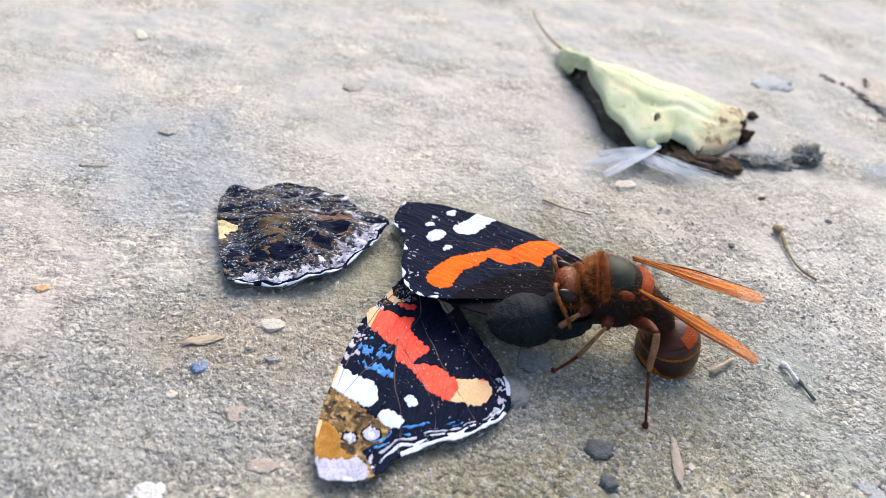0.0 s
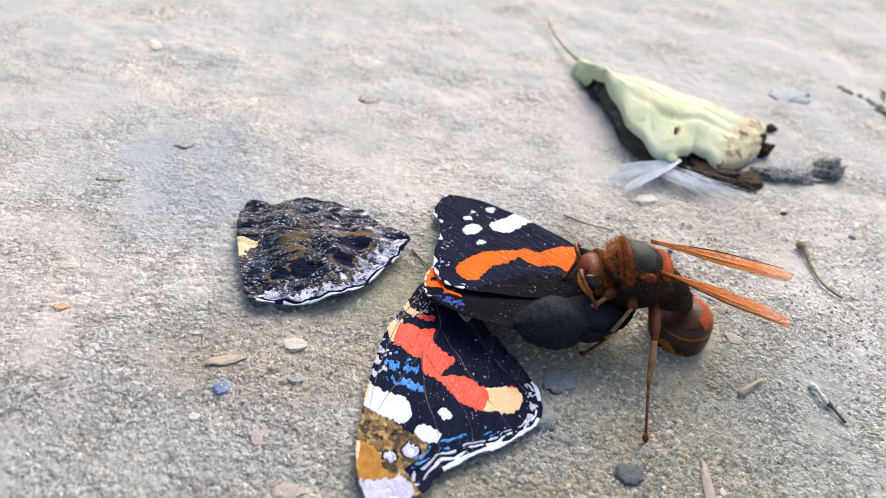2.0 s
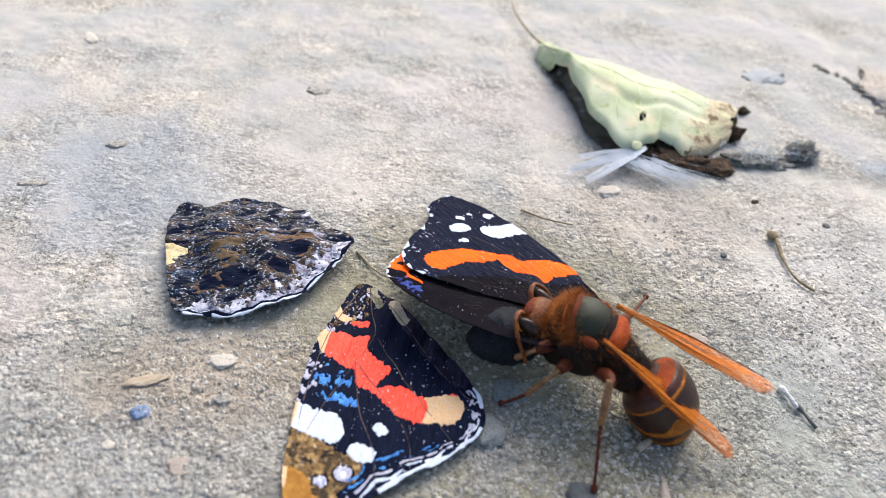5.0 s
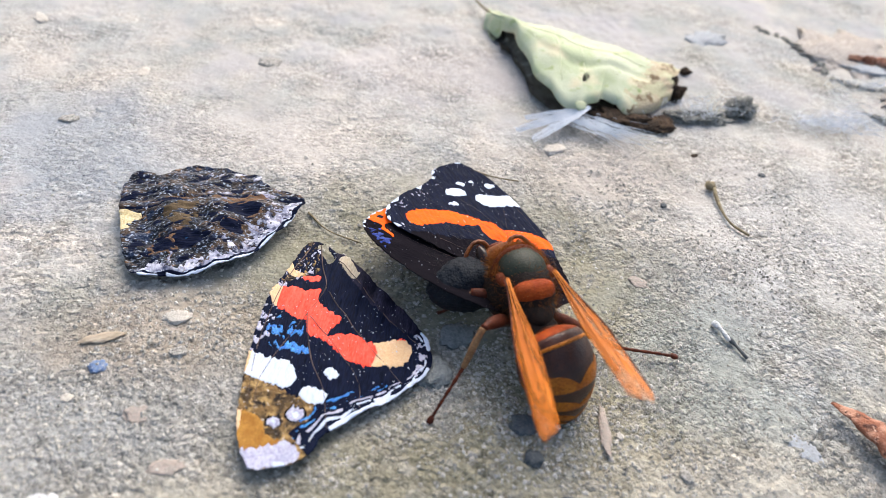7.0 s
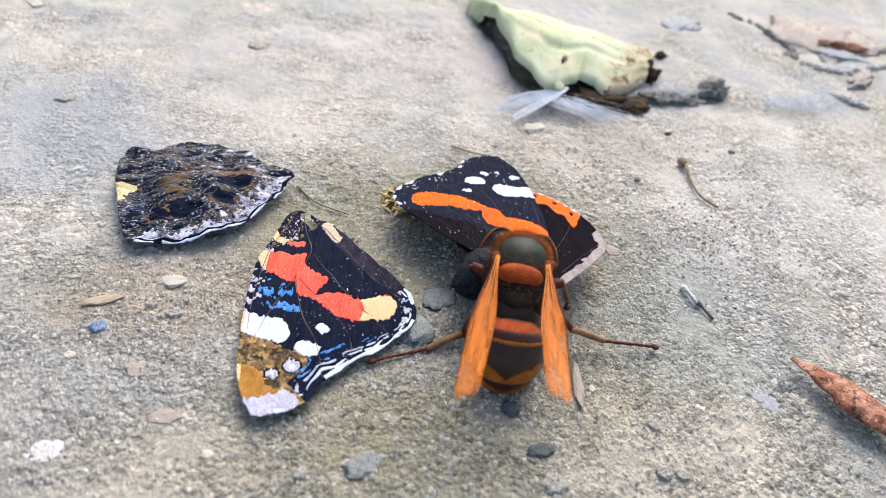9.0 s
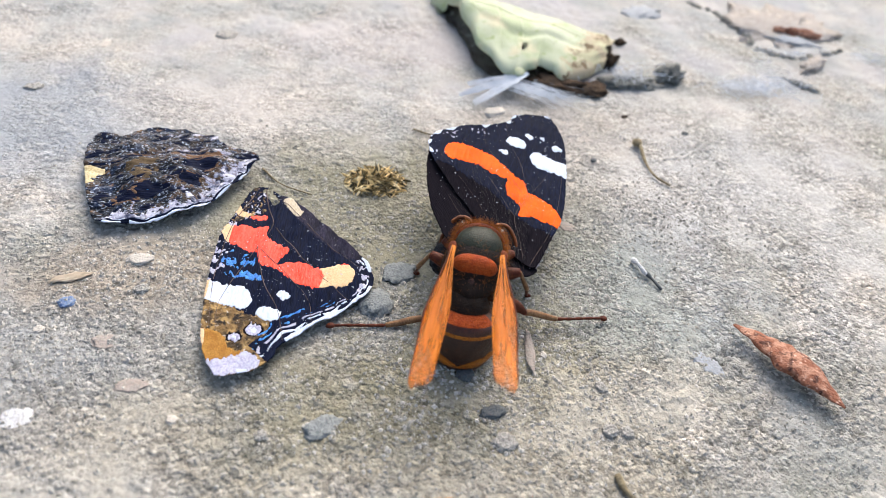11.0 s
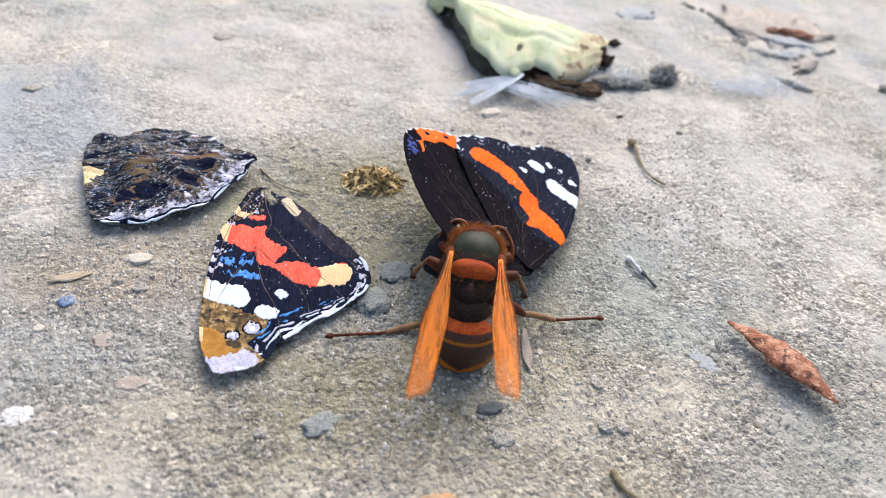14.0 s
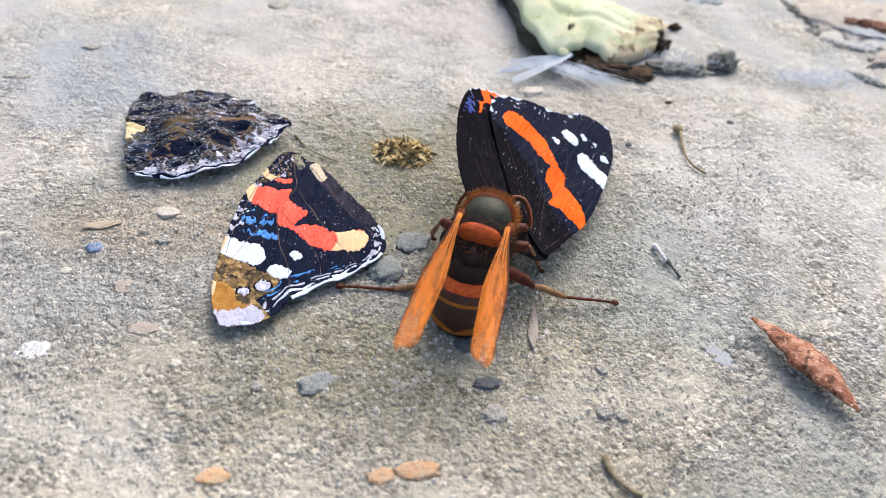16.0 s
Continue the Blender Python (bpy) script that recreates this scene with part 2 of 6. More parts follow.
M_LEAF_DARK = material("dark_brown_leaf_litter", (0.035, 0.025, 0.018), (0.12, 0.075, 0.045), (0.02, 0.018, 0.016), 1.4, 0.4, 0.9, 0.2, spec=0.08)
M_SOIL = material("pale_crusty_soil", (0.40, 0.36, 0.32), (0.47, 0.43, 0.39), (0.31, 0.275, 0.24), 2.6, 0.6, 0.95, 0.3, spec=0.05)
M_LITTER = material("dark_litter", (0.05, 0.05, 0.038), (0.16, 0.155, 0.13), (0.30, 0.30, 0.28), 1.8, 0.5, 0.9, 0.3, spec=0.08)

# fine bluish streaks put the black scales' sheen into the colour
W_BLACK = material("black_wing_scales", (0.002, 0.003, 0.007), (0.004, 0.006, 0.014), (0.009, 0.013, 0.034), 2.2, 0.32, 0.55, 0.04, spec=0.015, stretch=(0.3, 2.2, 1))
W_BROWNBLACK = material("brown_black_wing_scales", (0.004, 0.004, 0.006), (0.008, 0.007, 0.009), (0.014, 0.012, 0.015), 2.5, 0.3, 0.8, 0.05, spec=0.0, stretch=(0.3, 2.2, 1))
W_ORANGE = material("orange_wing_scales", (0.92, 0.10, 0.002), (0.95, 0.14, 0.003), (0.84, 0.075, 0.002), 2.0, 0.14, 0.55, 0.03, spec=0.05)
W_RED = material("coral_wing_scales", (0.93, 0.028, 0.010), (0.95, 0.05, 0.022), (0.95, 0.11, 0.07), 2.4, 0.3, 0.45, 0.04, spec=0.1, stretch=(0.5, 1.6, 1))
W_STUB = material("pale_wing_root", (0.50, 0.43, 0.31), (0.60, 0.53, 0.41), (0.34, 0.28, 0.20), 1.2, 0.2, 0.6, 0.03, spec=0.05, stretch=(0.4, 2, 1))
W_CREAM = material("cream_wing_scales", (0.64, 0.44, 0.25), (0.73, 0.54, 0.34), (0.56, 0.34, 0.18), 1.6, 0.2, 0.6, 0.03, spec=0.05)
W_WHITE = material("white_wing_scales", (0.52, 0.58, 0.70), (0.64, 0.69, 0.76), (0.40, 0.47, 0.62), 1.6, 0.25, 0.6, 0.03, spec=0.05, stretch=(0.4, 1.6, 1))
W_BLUE = material("blue_wing_scales", (0.03, 0.2, 0.62), (0.10, 0.40, 0.80), (0.02, 0.06, 0.25), 1.0, 0.14, 0.45, 0.03, spec=0.1)
W_DEEPBLUE = material("deep_blue_wing_scales", (0.015, 0.035, 0.22), (0.05, 0.10, 0.42), (0.004, 0.006, 0.03), 0.9, 0.25, 0.5, 0.03, spec=0.05)
W_LILAC = material("lilac_wing_scales", (0.40, 0.42, 0.51), (0.54, 0.55, 0.60), (0.24, 0.22, 0.34), 1.0, 0.25, 0.6, 0.03, spec=0.05)
W_OCHRE = material("ochre_wing_scales", (0.30, 0.13, 0.02), (0.46, 0.24, 0.05), (0.2, 0.09, 0.02), 1.3, 0.16, 0.6, 0.03, spec=0.07)
W_OLIVE = material("olive_brown_wing_scales", (0.075, 0.05, 0.025), (0.15, 0.105, 0.055), (0.05, 0.035, 0.02), 1.2, 0.16, 0.6, 0.03, spec=0.07)
W_VIOLET = material("violet_black_wing_scales", (0.008, 0.008, 0.018), (0.055, 0.048, 0.085), (0.006, 0.006, 0.012), 1.8, 0.2, 0.6, 0.03, spec=0.04, stretch=(0.4, 1.4, 1))
W_VEIN = material("wing_vein", (0.05, 0.035, 0.03), (0.16, 0.11, 0.09), None, 2, 0.3, 0.5, 0.01, spec=0.07)
W_TAN = material("tan_wing_scales", (0.13, 0.07, 0.035), (0.24, 0.14, 0.08), (0.05, 0.03, 0.02), 1.4, 0.15, 0.6, 0.03, spec=0.07)
W_PALE = material("pale_grey_wing_fold", (0.24, 0.21, 0.215), (0.38, 0.34, 0.34), (0.16, 0.13, 0.13), 2.0, 0.2, 0.6, 0.03, spec=0.05, stretch=(0.4, 2, 1))
W_YELLOW = material("pale_yellow_wing_scales", (0.60, 0.52, 0.30), (0.72, 0.65, 0.45), (0.38, 0.28, 0.12), 1.0, 0.2, 0.6, 0.03, spec=0.05)
B_BODY = material("black_furry_body", (0.003, 0.004, 0.007), (0.006, 0.009, 0.014), (0.014, 0.018, 0.024), 1.2, 0.25, 0.6, 0.08, spec=0.08)

H_DARK = material("dark_chitin", (0.006, 0.005, 0.005), (0.014, 0.009, 0.008), (0.02, 0.014, 0.011), 1.2, 0.15, 0.55, 0.05, spec=0.06)
H_SCUTUM = material("olive_black_thorax", (0.006, 0.011, 0.009), (0.014, 0.021, 0.014), (0.026, 0.028, 0.016), 1.2, 0.14, 0.42, 0.03, spec=0.16)
H_RUST = material("rust_chitin", (0.14, 0.022, 0.005), (0.28, 0.055, 0.010), (0.045, 0.010, 0.004), 0.9, 0.16, 0.5, 0.06, spec=0.12)
H_ORANGE = material("orange_red_chitin", (0.32, 0.046, 0.007), (0.46, 0.086, 0.013), (0.16, 0.026, 0.006), 0.9, 0.16, 0.5, 0.07, spec=0.1)
H_BROWN = material("brown_chitin", (0.026, 0.009, 0.006), (0.055, 0.018, 0.009), (0.014, 0.006, 0.004), 1.2, 0.18, 0.36, 0.03, spec=0.3)
H_MAROON = material("maroon_chitin", (0.045, 0.013, 0.007), (0.10, 0.030, 0.013), (0.028, 0.009, 0.006), 1.2, 0.18, 0.36, 0.03, spec=0.3)
H_TEMPLE = material("orange_brown_chitin", (0.13, 0.034, 0.008), (0.30, 0.088, 0.014), (0.05, 0.014, 0.005), 1.3, 0.2, 0.42, 0.06, spec=0.22)
H_FACE = material("yellow_chitin", (0.62, 0.30, 0.02), (0.75, 0.42, 0.04), (0.40, 0.15, 0.012), 0.8, 0.2, 0.4, 0.03, spec=0.2)
H_YELLOW = material("amber_chitin", (0.31, 0.092, 0.010), (0.46, 0.165, 0.018), (0.12, 0.032, 0.007), 0.9, 0.2, 0.42, 0.04, spec=0.12)
H_LEG = material("red_brown_leg", (0.065, 0.014, 0.006), (0.15, 0.036, 0.014), (0.03, 0.008, 0.005), 1.0, 0.16, 0.5, 0.03, spec=0.12)
H_LEG_PALE = material("tan_leg", (0.20, 0.10, 0.045), (0.34, 0.19, 0.09), (0.09, 0.04, 0.02), 1.2, 0.16, 0.5, 0.02, spec=0.15)
H_EYE = material("brown_black_eye", (0.02, 0.012, 0.01), (0.035, 0.02, 0.014), None, 1.0, 0.1, 0.22, 0.005, spec=0.22)
H_WING = material("amber_wing_membrane", (0.55, 0.125, 0.006), (0.78, 0.24, 0.016), (0.38, 0.075, 0.004), 2.2, 0.4, 0.4, 0.05, alpha=0.7, stretch=(1.3, 0.3, 1), spec=0.08, low=0.36, high=0.66)


def tint_along(m, near, far, reach):
    """Tints a membrane from its dark root to its paler tip, along -y."""
    nt = m.node_tree
    p = nt.nodes["Principled BSDF"]
    old = p.inputs["Base Color"].links[0].from_socket
    split = nt.nodes.new("ShaderNodeSeparateXYZ")
    nt.links.new(nt.nodes.new("ShaderNodeTexCoord").outputs["Object"], split.inputs[0])
    r = nt.nodes.new("ShaderNodeMapRange")
    r.inputs["From Max"].default_value = -reach * MM
    nt.links.new(split.outputs["Y"], r.inputs["Value"])
    ramp = mix_colour(nt, r.outputs["Result"], near, far)
    n = nt.nodes.new("ShaderNodeMix")
    n.data_type = "RGBA"
    n.inputs["Factor"].default_value = 0.6
    nt.links.new(old, n.inputs[6])
    nt.links.new(ramp, n.inputs[7])
    nt.links.new(n.outputs[2], p.inputs["Base Color"])


tint_along(H_WING, (0.075, 0.013, 0.004), (0.74, 0.23, 0.03), 15)
# thinner and thicker streaks let more or less light through the wings
wing_nodes = H_WING.node_tree
wing_streak = wing_nodes.nodes.new("ShaderNodeMapRange")
wing_streak.inputs["To Min"].default_value = 0.9
wing_streak.inputs["To Max"].default_value = 0.28
wing_map = wing_nodes.nodes.new("ShaderNodeMapping")
wing_map.inputs["Scale"].default_value = (1.3, 0.25, 1)
wing_nodes.links.new(wing_nodes.nodes.new("ShaderNodeTexCoord").outputs["Object"], wing_map.inputs["Vector"])
wing_nodes.links.new(grain(wing_nodes, wing_map.outputs["Vector"], 1 / (1.1 * MM), 5, 0.38, 0.66), wing_streak.inputs["Value"])
# the membrane thins out towards its tip
wing_split = wing_nodes.nodes.new("ShaderNodeSeparateXYZ")
wing_nodes.links.new(wing_nodes.nodes.new("ShaderNodeTexCoord").outputs["Object"], wing_split.inputs[0])
wing_thin = wing_nodes.nodes.new("ShaderNodeMapRange")
wing_thin.inputs["From Min"].default_value = -9 * MM
wing_thin.inputs["From Max"].default_value = -18.6 * MM
wing_thin.inputs["To Min"].default_value = 1.0
wing_thin.inputs["To Max"].default_value = 0.5
wing_nodes.links.new(wing_split.outputs["Y"], wing_thin.inputs["Value"])
wing_alpha = wing_nodes.nodes.new("ShaderNodeMath")
wing_alpha.operation = "MULTIPLY"
wing_nodes.links.new(wing_streak.outputs["Result"], wing_alpha.inputs[0])
wing_nodes.links.new(wing_thin.outputs["Result"], wing_alpha.inputs[1])
wing_nodes.links.new(wing_alpha.outputs[0], wing_nodes.nodes["Principled BSDF"].inputs["Alpha"])
H_WINGVEIN = material("rust_wing_vein", (0.46, 0.13, 0.012), (0.56, 0.18, 0.018), None, 2, 0.3, 0.45, 0.01, spec=0.15)
H_HAIR = material("golden_hair", (0.24, 0.070, 0.014), (0.44, 0.17, 0.045), None, 1, 0.3, 0.6, 0.0, spec=0.05)
H_DARKHAIR = material("dark_brown_hair", (0.03, 0.014, 0.007), (0.10, 0.045, 0.018), None, 1, 0.3, 0.6, 0.0, spec=0.05)
B_HAIR = material("grey_hair", (0.02, 0.02, 0.022), (0.12, 0.105, 0.09), None, 1, 0.3, 0.6, 0.0, spec=0.05)


def mottled_material(name, colours, stretch=(1, 1, 1), rough=0.6, spec=0.12, relief=0.12):
    """A marbled wing surface: the colours follow one another in at ever finer scales."""
    m = bpy.data.materials.new(name)
    m.use_nodes = True
    nt = m.node_tree
    p = nt.nodes["Principled BSDF"]
    coord = nt.nodes.new("ShaderNodeTexCoord").outputs["Object"]
    mp = nt.nodes.new("ShaderNodeMapping")
    mp.inputs["Scale"].default_value = stretch
    nt.links.new(coord, mp.inputs["Vector"])
    colour = colours[0]
    for k, (c, size, low, high) in enumerate(colours[1:]):
        shift = nt.nodes.new("ShaderNodeMapping")
        shift.inputs["Location"].default_value = (0.013 * k, 0.029 * k, 0.007 * k)
        nt.links.new(mp.outputs["Vector"], shift.inputs["Vector"])
        fac = grain(nt, shift.outputs["Vector"], 1 / (size * MM), 6, low, high)
        colour = mix_colour(nt, fac, colour, c)
    nt.links.new(colour, p.inputs["Base Color"])
    p.inputs["Roughness"].default_value = rough
    p.inputs["Specular IOR Level"].default_value = spec
    bump = nt.nodes.new("ShaderNodeBump")
    bump.inputs["Distance"].default_value = relief * MM
    nt.links.new(grain(nt, coord, 1 / (0.4 * MM), 5, 0.3, 0.7), bump.inputs["Height"])
    nt.links.new(bump.outputs["Normal"], p.inputs["Normal"])
    return m


W_MARBLE = mottled_material("marbled_brown_wing", [(0.006, 0.007, 0.010), ((0.050, 0.029, 0.016), 4.0, 0.45, 0.58), ((0.004, 0.006, 0.012), 2.2, 0.50, 0.58), ((0.19, 0.105, 0.05), 1.2, 0.61, 0.70), ((0.010, 0.022, 0.055), 1.2, 0.54, 0.64), ((0.34, 0.40, 0.50), 0.30, 0.56, 0.66)], (0.9, 1.2, 1), 0.42, 0.15)
W_TIP = mottled_material("marbled_tip_wing", [(0.16, 0.095, 0.035), ((0.05, 0.032, 0.015), 1.6, 0.46, 0.56), ((0.34, 0.22, 0.085), 1.0, 0.52, 0.64), ((0.018, 0.013, 0.010), 0.8, 0.55, 0.64), ((0.48, 0.43, 0.38), 0.4, 0.62, 0.72)])
W_SILVER = mottled_material("silver_margin_wing", [(0.26, 0.27, 0.36), ((0.50, 0.50, 0.57), 1.6, 0.42, 0.58), ((0.07, 0.075, 0.12), 1.0, 0.52, 0.64), ((0.16, 0.10, 0.08), 1.3, 0.60, 0.70), ((0.72, 0.73, 0.77), 0.4, 0.60, 0.72)])
M_LEAF = mottled_material("pale_green_leaf", [(0.34, 0.385, 0.235), ((0.43, 0.46, 0.325), 7.0, 0.42, 0.6), ((0.52, 0.48, 0.32), 5.5, 0.52, 0.66), ((0.27, 0.33, 0.14), 1.6, 0.6, 0.72), ((0.12, 0.11, 0.05), 1.1, 0.71, 0.76)], relief=0.03)
# dark tones that stand for the shade under the leaf
M_LEAF_SHADE = mottled_material("leaf_shade_brown", [(0.13, 0.115, 0.085), ((0.08, 0.066, 0.05), 3.0, 0.42, 0.58), ((0.20, 0.19, 0.15), 1.5, 0.56, 0.68)], relief=0.04)
M_LEAF_BROWN = mottled_material("withered_leaf", [(0.42, 0.40, 0.25), ((0.40, 0.33, 0.22), 3.4, 0.42, 0.56), ((0.16, 0.11, 0.06), 2.2, 0.54, 0.64), ((0.5, 0.46, 0.34), 0.8, 0.6, 0.7)])
M_BARK = mottled_material("red_brown_bark", [(0.24, 0.095, 0.055), ((0.40, 0.21, 0.14), 1.6, 0.46, 0.58), ((0.08, 0.035, 0.025), 0.9, 0.54, 0.64), ((0.55, 0.36, 0.27), 0.45, 0.60, 0.70)], (1, 1, 1), 0.75, 0.15)
W_DUST_GLINT = material("pale_dust_and_glints", (0.55, 0.57, 0.62), (0.78, 0.78, 0.78), None, 3, 0.3, 0.8, 0.0, spec=0.1)


# ---- mesh helpers ----
def mesh_of(name, verts, faces, mat, smooth=True):
    me = bpy.data.meshes.new(name)
    me.from_pydata([tuple(v) for v in verts], [], [tuple(f) for f in faces])
    me.materials.append(mat)
    if smooth:
        me.polygons.foreach_set("use_smooth", [True] * len(me.polygons))
    me.update()
    return me


def piece(name, data, parent=None, label="", at=None):
    ob = new(name, data)
    if parent:
        ob.parent = parent
    if at is not None:
        ob.matrix_basis = at
    if label:
        tagged(ob, label)
    return ob


def empty(name, m, label, category, group=""):
    ob = new(name)
    ob.empty_display_size = 0.002
    ob.matrix_basis = m
    return tagged(ob, label, category, group)


def mpose(x, y, z, rx=0, ry=0, rz=0):
    """A pose from millimetres and degrees."""
    return pose(x * MM, y * MM, z * MM, rx, ry, rz)


NOISE_TABLES = {}


def lattice_noise(x, y, seed):
    """Smooth value noise in the plane, -1 to 1, one cell a unit."""
    if seed not in NOISE_TABLES:
        NOISE_TABLES[seed] = np.random.RandomState(seed).uniform(-1, 1, (256, 256))
    table = NOISE_TABLES[seed]
    xi, yi = np.floor(x).astype(int), np.floor(y).astype(int)
    u, v = x - xi, y - yi
    u, v = u * u * (3 - 2 * u), v * v * (3 - 2 * v)
    a, b = table[xi & 255, yi & 255], table[(xi + 1) & 255, yi & 255]
    c, d = table[xi & 255, (yi + 1) & 255], table[(xi + 1) & 255, (yi + 1) & 255]
    return (a * (1 - u) + b * u) * (1 - v) + (c * (1 - u) + d * u) * v


def fractal(x, y, seed, octaves=4, gain=0.5):
    total, amp = 0.0, 1.0
    for k in range(octaves):
        total = total + amp * lattice_noise(x * 2**k + 17.3 * k, y * 2**k - 9.1 * k, seed + k)
        amp *= gain
    return total


def smooth_loop(points, steps=8):
    """A closed Catmull-Rom curve through the points."""
    p = np.array(points, float)
    out = []
    for i in range(len(p)):
        a, b, c, d = p[i - 1], p[i], p[(i + 1) % len(p)], p[(i + 2) % len(p)]
        for s in np.arange(steps) / steps:
            out.append(0.5 * (2 * b + (c - a) * s + (2 * a - 5 * b + 4 * c - d) * s**2 + (3 * b - a - 3 * c + d) * s**3))
    return np.array(out)


def smooth_line(points, steps=6):
    p = np.array([2 * np.array(points[0], float) - points[1], *points, 2 * np.array(points[-1], float) - points[-2]], float)
    out = []
    for i in range(1, len(p) - 2):
        a, b, c, d = p[i - 1], p[i], p[i + 1], p[i + 2]
        for s in np.arange(steps) / steps:
            out.append(0.5 * (2 * b + (c - a) * s + (2 * a - 5 * b + 4 * c - d) * s**2 + (3 * b - a - 3 * c + d) * s**3))
    out.append(p[-2])
    return np.array(out)


def inside(px, py, loop):
    hit = np.zeros(px.shape, bool)
    for (x0, y0), (x1, y1) in zip(loop, np.roll(loop, -1, 0)):
        if y0 != y1:
            hit ^= ((y0 > py) != (y1 > py)) & (px < (x1 - x0) * (py - y0) / (y1 - y0) + x0)
    return hit


def distance(px, py, line, closed=False):
    """The distance to a polyline, and how far along it the nearest place lies (0 to 1)."""
    best, along = np.full(px.shape, 1e9), np.zeros(px.shape)
    ends = np.roll(line, -1, 0) if closed else line[1:]
    starts = line if closed else line[:-1]
    n = len(starts)
    for k, ((x0, y0), (x1, y1)) in enumerate(zip(starts, ends)):
        dx, dy = x1 - x0, y1 - y0
        s = np.clip(((px - x0) * dx + (py - y0) * dy) / (dx * dx + dy * dy + 1e-12), 0, 1)
        d = np.hypot(px - x0 - s * dx, py - y0 - s * dy)
        near = d < best
        best, along = np.where(near, d, best), np.where(near, (k + s) / n, along)
    return best, along


def lofted(rings, cap=True):
    """Verts and faces of a skin over rings of equal length."""
    verts, faces, n = [], [], len(rings[0])
    for ring in rings:
        verts += list(ring)
    for r in range(len(rings) - 1):
        for k in range(n):
            a, b = r * n + k, r * n + (k + 1) % n
            faces.append((a, b, b + n, a + n))
    if cap:
        faces.append(tuple(range(n))[::-1])
        faces.append(tuple(range((len(rings) - 1) * n, len(rings) * n)))
    return verts, faces


def tube(points, radii, sides=8, flat=1.0, mat=None, name="tube"):
    """A tapered limb along a line of points (mm); flat squeezes it across."""
    p = [Vector(v) for v in points]
    rings, prev = [], None
    for i, c in enumerate(p):
        t = (p[min(i + 1, len(p) - 1)] - p[max(i - 1, 0)]).normalized()
        side = t.cross(Vector((0, 0, 1)))
        if side.length < 0.1:
            side = t.cross(Vector((0, 1, 0)))
        side.normalize()
        if prev and side.dot(prev) < 0:
            side = -side
        prev = side
        up = side.cross(t).normalized()
        r = radii[min(i, len(radii) - 1)] if not callable(radii) else radii(i / (len(p) - 1))
        rings.append([(c + side * (r * math.cos(a)) + up * (r * flat * math.sin(a))) * MM for a in (2 * math.pi * k / sides for k in range(sides))])
    v, f = lofted(rings)
    return mesh_of(name, v, f, mat)


def blob(name, radii, mat, rings=14, sides=20, shape=None, rough=0.0, seed=0):
    """A closed rounded body (mm); shape(x, y, z) bends the unit sphere's places before they are scaled."""
    verts, faces = [], []
    for i in range(rings + 1):
        th = math.pi * i / rings
        for k in range(sides):
            ph = 2 * math.pi * k / sides
            v = Vector((math.sin(th) * math.cos(ph), math.cos(th), math.sin(th) * math.sin(ph)))
            if rough:
                v *= 1 + rough * noise.noise(v * 2.1 + Vector((seed, 0, 0))) + rough * 0.5 * noise.noise(v * 4.7 + Vector((0, seed, 0)))
            if shape:
                v = Vector(shape(v.x, v.y, v.z))
            verts.append((v.x * radii[0] * MM, v.y * radii[1] * MM, v.z * radii[2] * MM))
    for i in range(rings):
        for k in range(sides):
            a, b = i * sides + k, i * sides + (k + 1) % sides
            faces.append((a, a + sides, b + sides, b))
    me = mesh_of(name, verts, faces, mat)
    return me


def hairs(name, roots, mat, length, seed, thick=0.03, lean=(0, 0, 0)):
    """Fine tapered hairs standing on (place, normal) pairs, in mm, as one mesh."""
    rnd = random.Random(seed)
    verts, faces = [], []
    for place, normal in roots:
        d = (Vector(normal) + Vector([rnd.uniform(-0.5, 0.5) for _ in range(3)]) + Vector(lean)).normalized()
        side = d.orthogonal().normalized() * thick
        other = d.cross(side).normalized() * thick
        tip = Vector(place) + d * length * rnd.uniform(0.5, 1.2)
        n = len(verts)
        verts += [(Vector(place) + side) * MM, (Vector(place) - side * 0.5 + other * 0.87) * MM, (Vector(place) - side * 0.5 - other * 0.87) * MM, tip * MM]
        faces += [(n, n + 1, n + 3), (n + 1, n + 2, n + 3), (n + 2, n, n + 3)]
    return mesh_of(name, verts, faces, mat, False)


def pebble(name, sx, sy, sz, mat, seed):
    return blob(name, (sx, sy, sz), mat, 16, 20, lambda x, y, z: (x, y, min(z, 0.7 + 0.15 * x)), 0.38, seed)


# ---- ground: one sheet, fine underneath the insects, coarse out to the distance ----
def ground_height(x, y):
    """Height in mm at places in mm."""
    worn = np.clip(0.55 + 1.1 * fractal(x / 15.0, y / 15.0, 7, 2), 0.15, 1.2)
    h = 0.5 * fractal(x / 19.0, y / 19.0, 3, 3) + 0.11 * fractal(x / 4.2, y / 4.2, 11, 3) + worn * 0.085 * fractal(x / 1.3, y / 1.0, 21, 3, 0.6)
    dent = fractal(x / 3.4 + 40, y / 1.9, 31, 4, 0.6)
    flake = fractal(x / 2.3 + 11, y / 1.4 - 7, 37, 3, 0.55)
    return h - 0.22 * worn * np.clip(dent - 0.42, 0, 0.5) - 0.11 * worn * np.clip((flake - 0.32) / 0.12, 0, 1) - 0.25


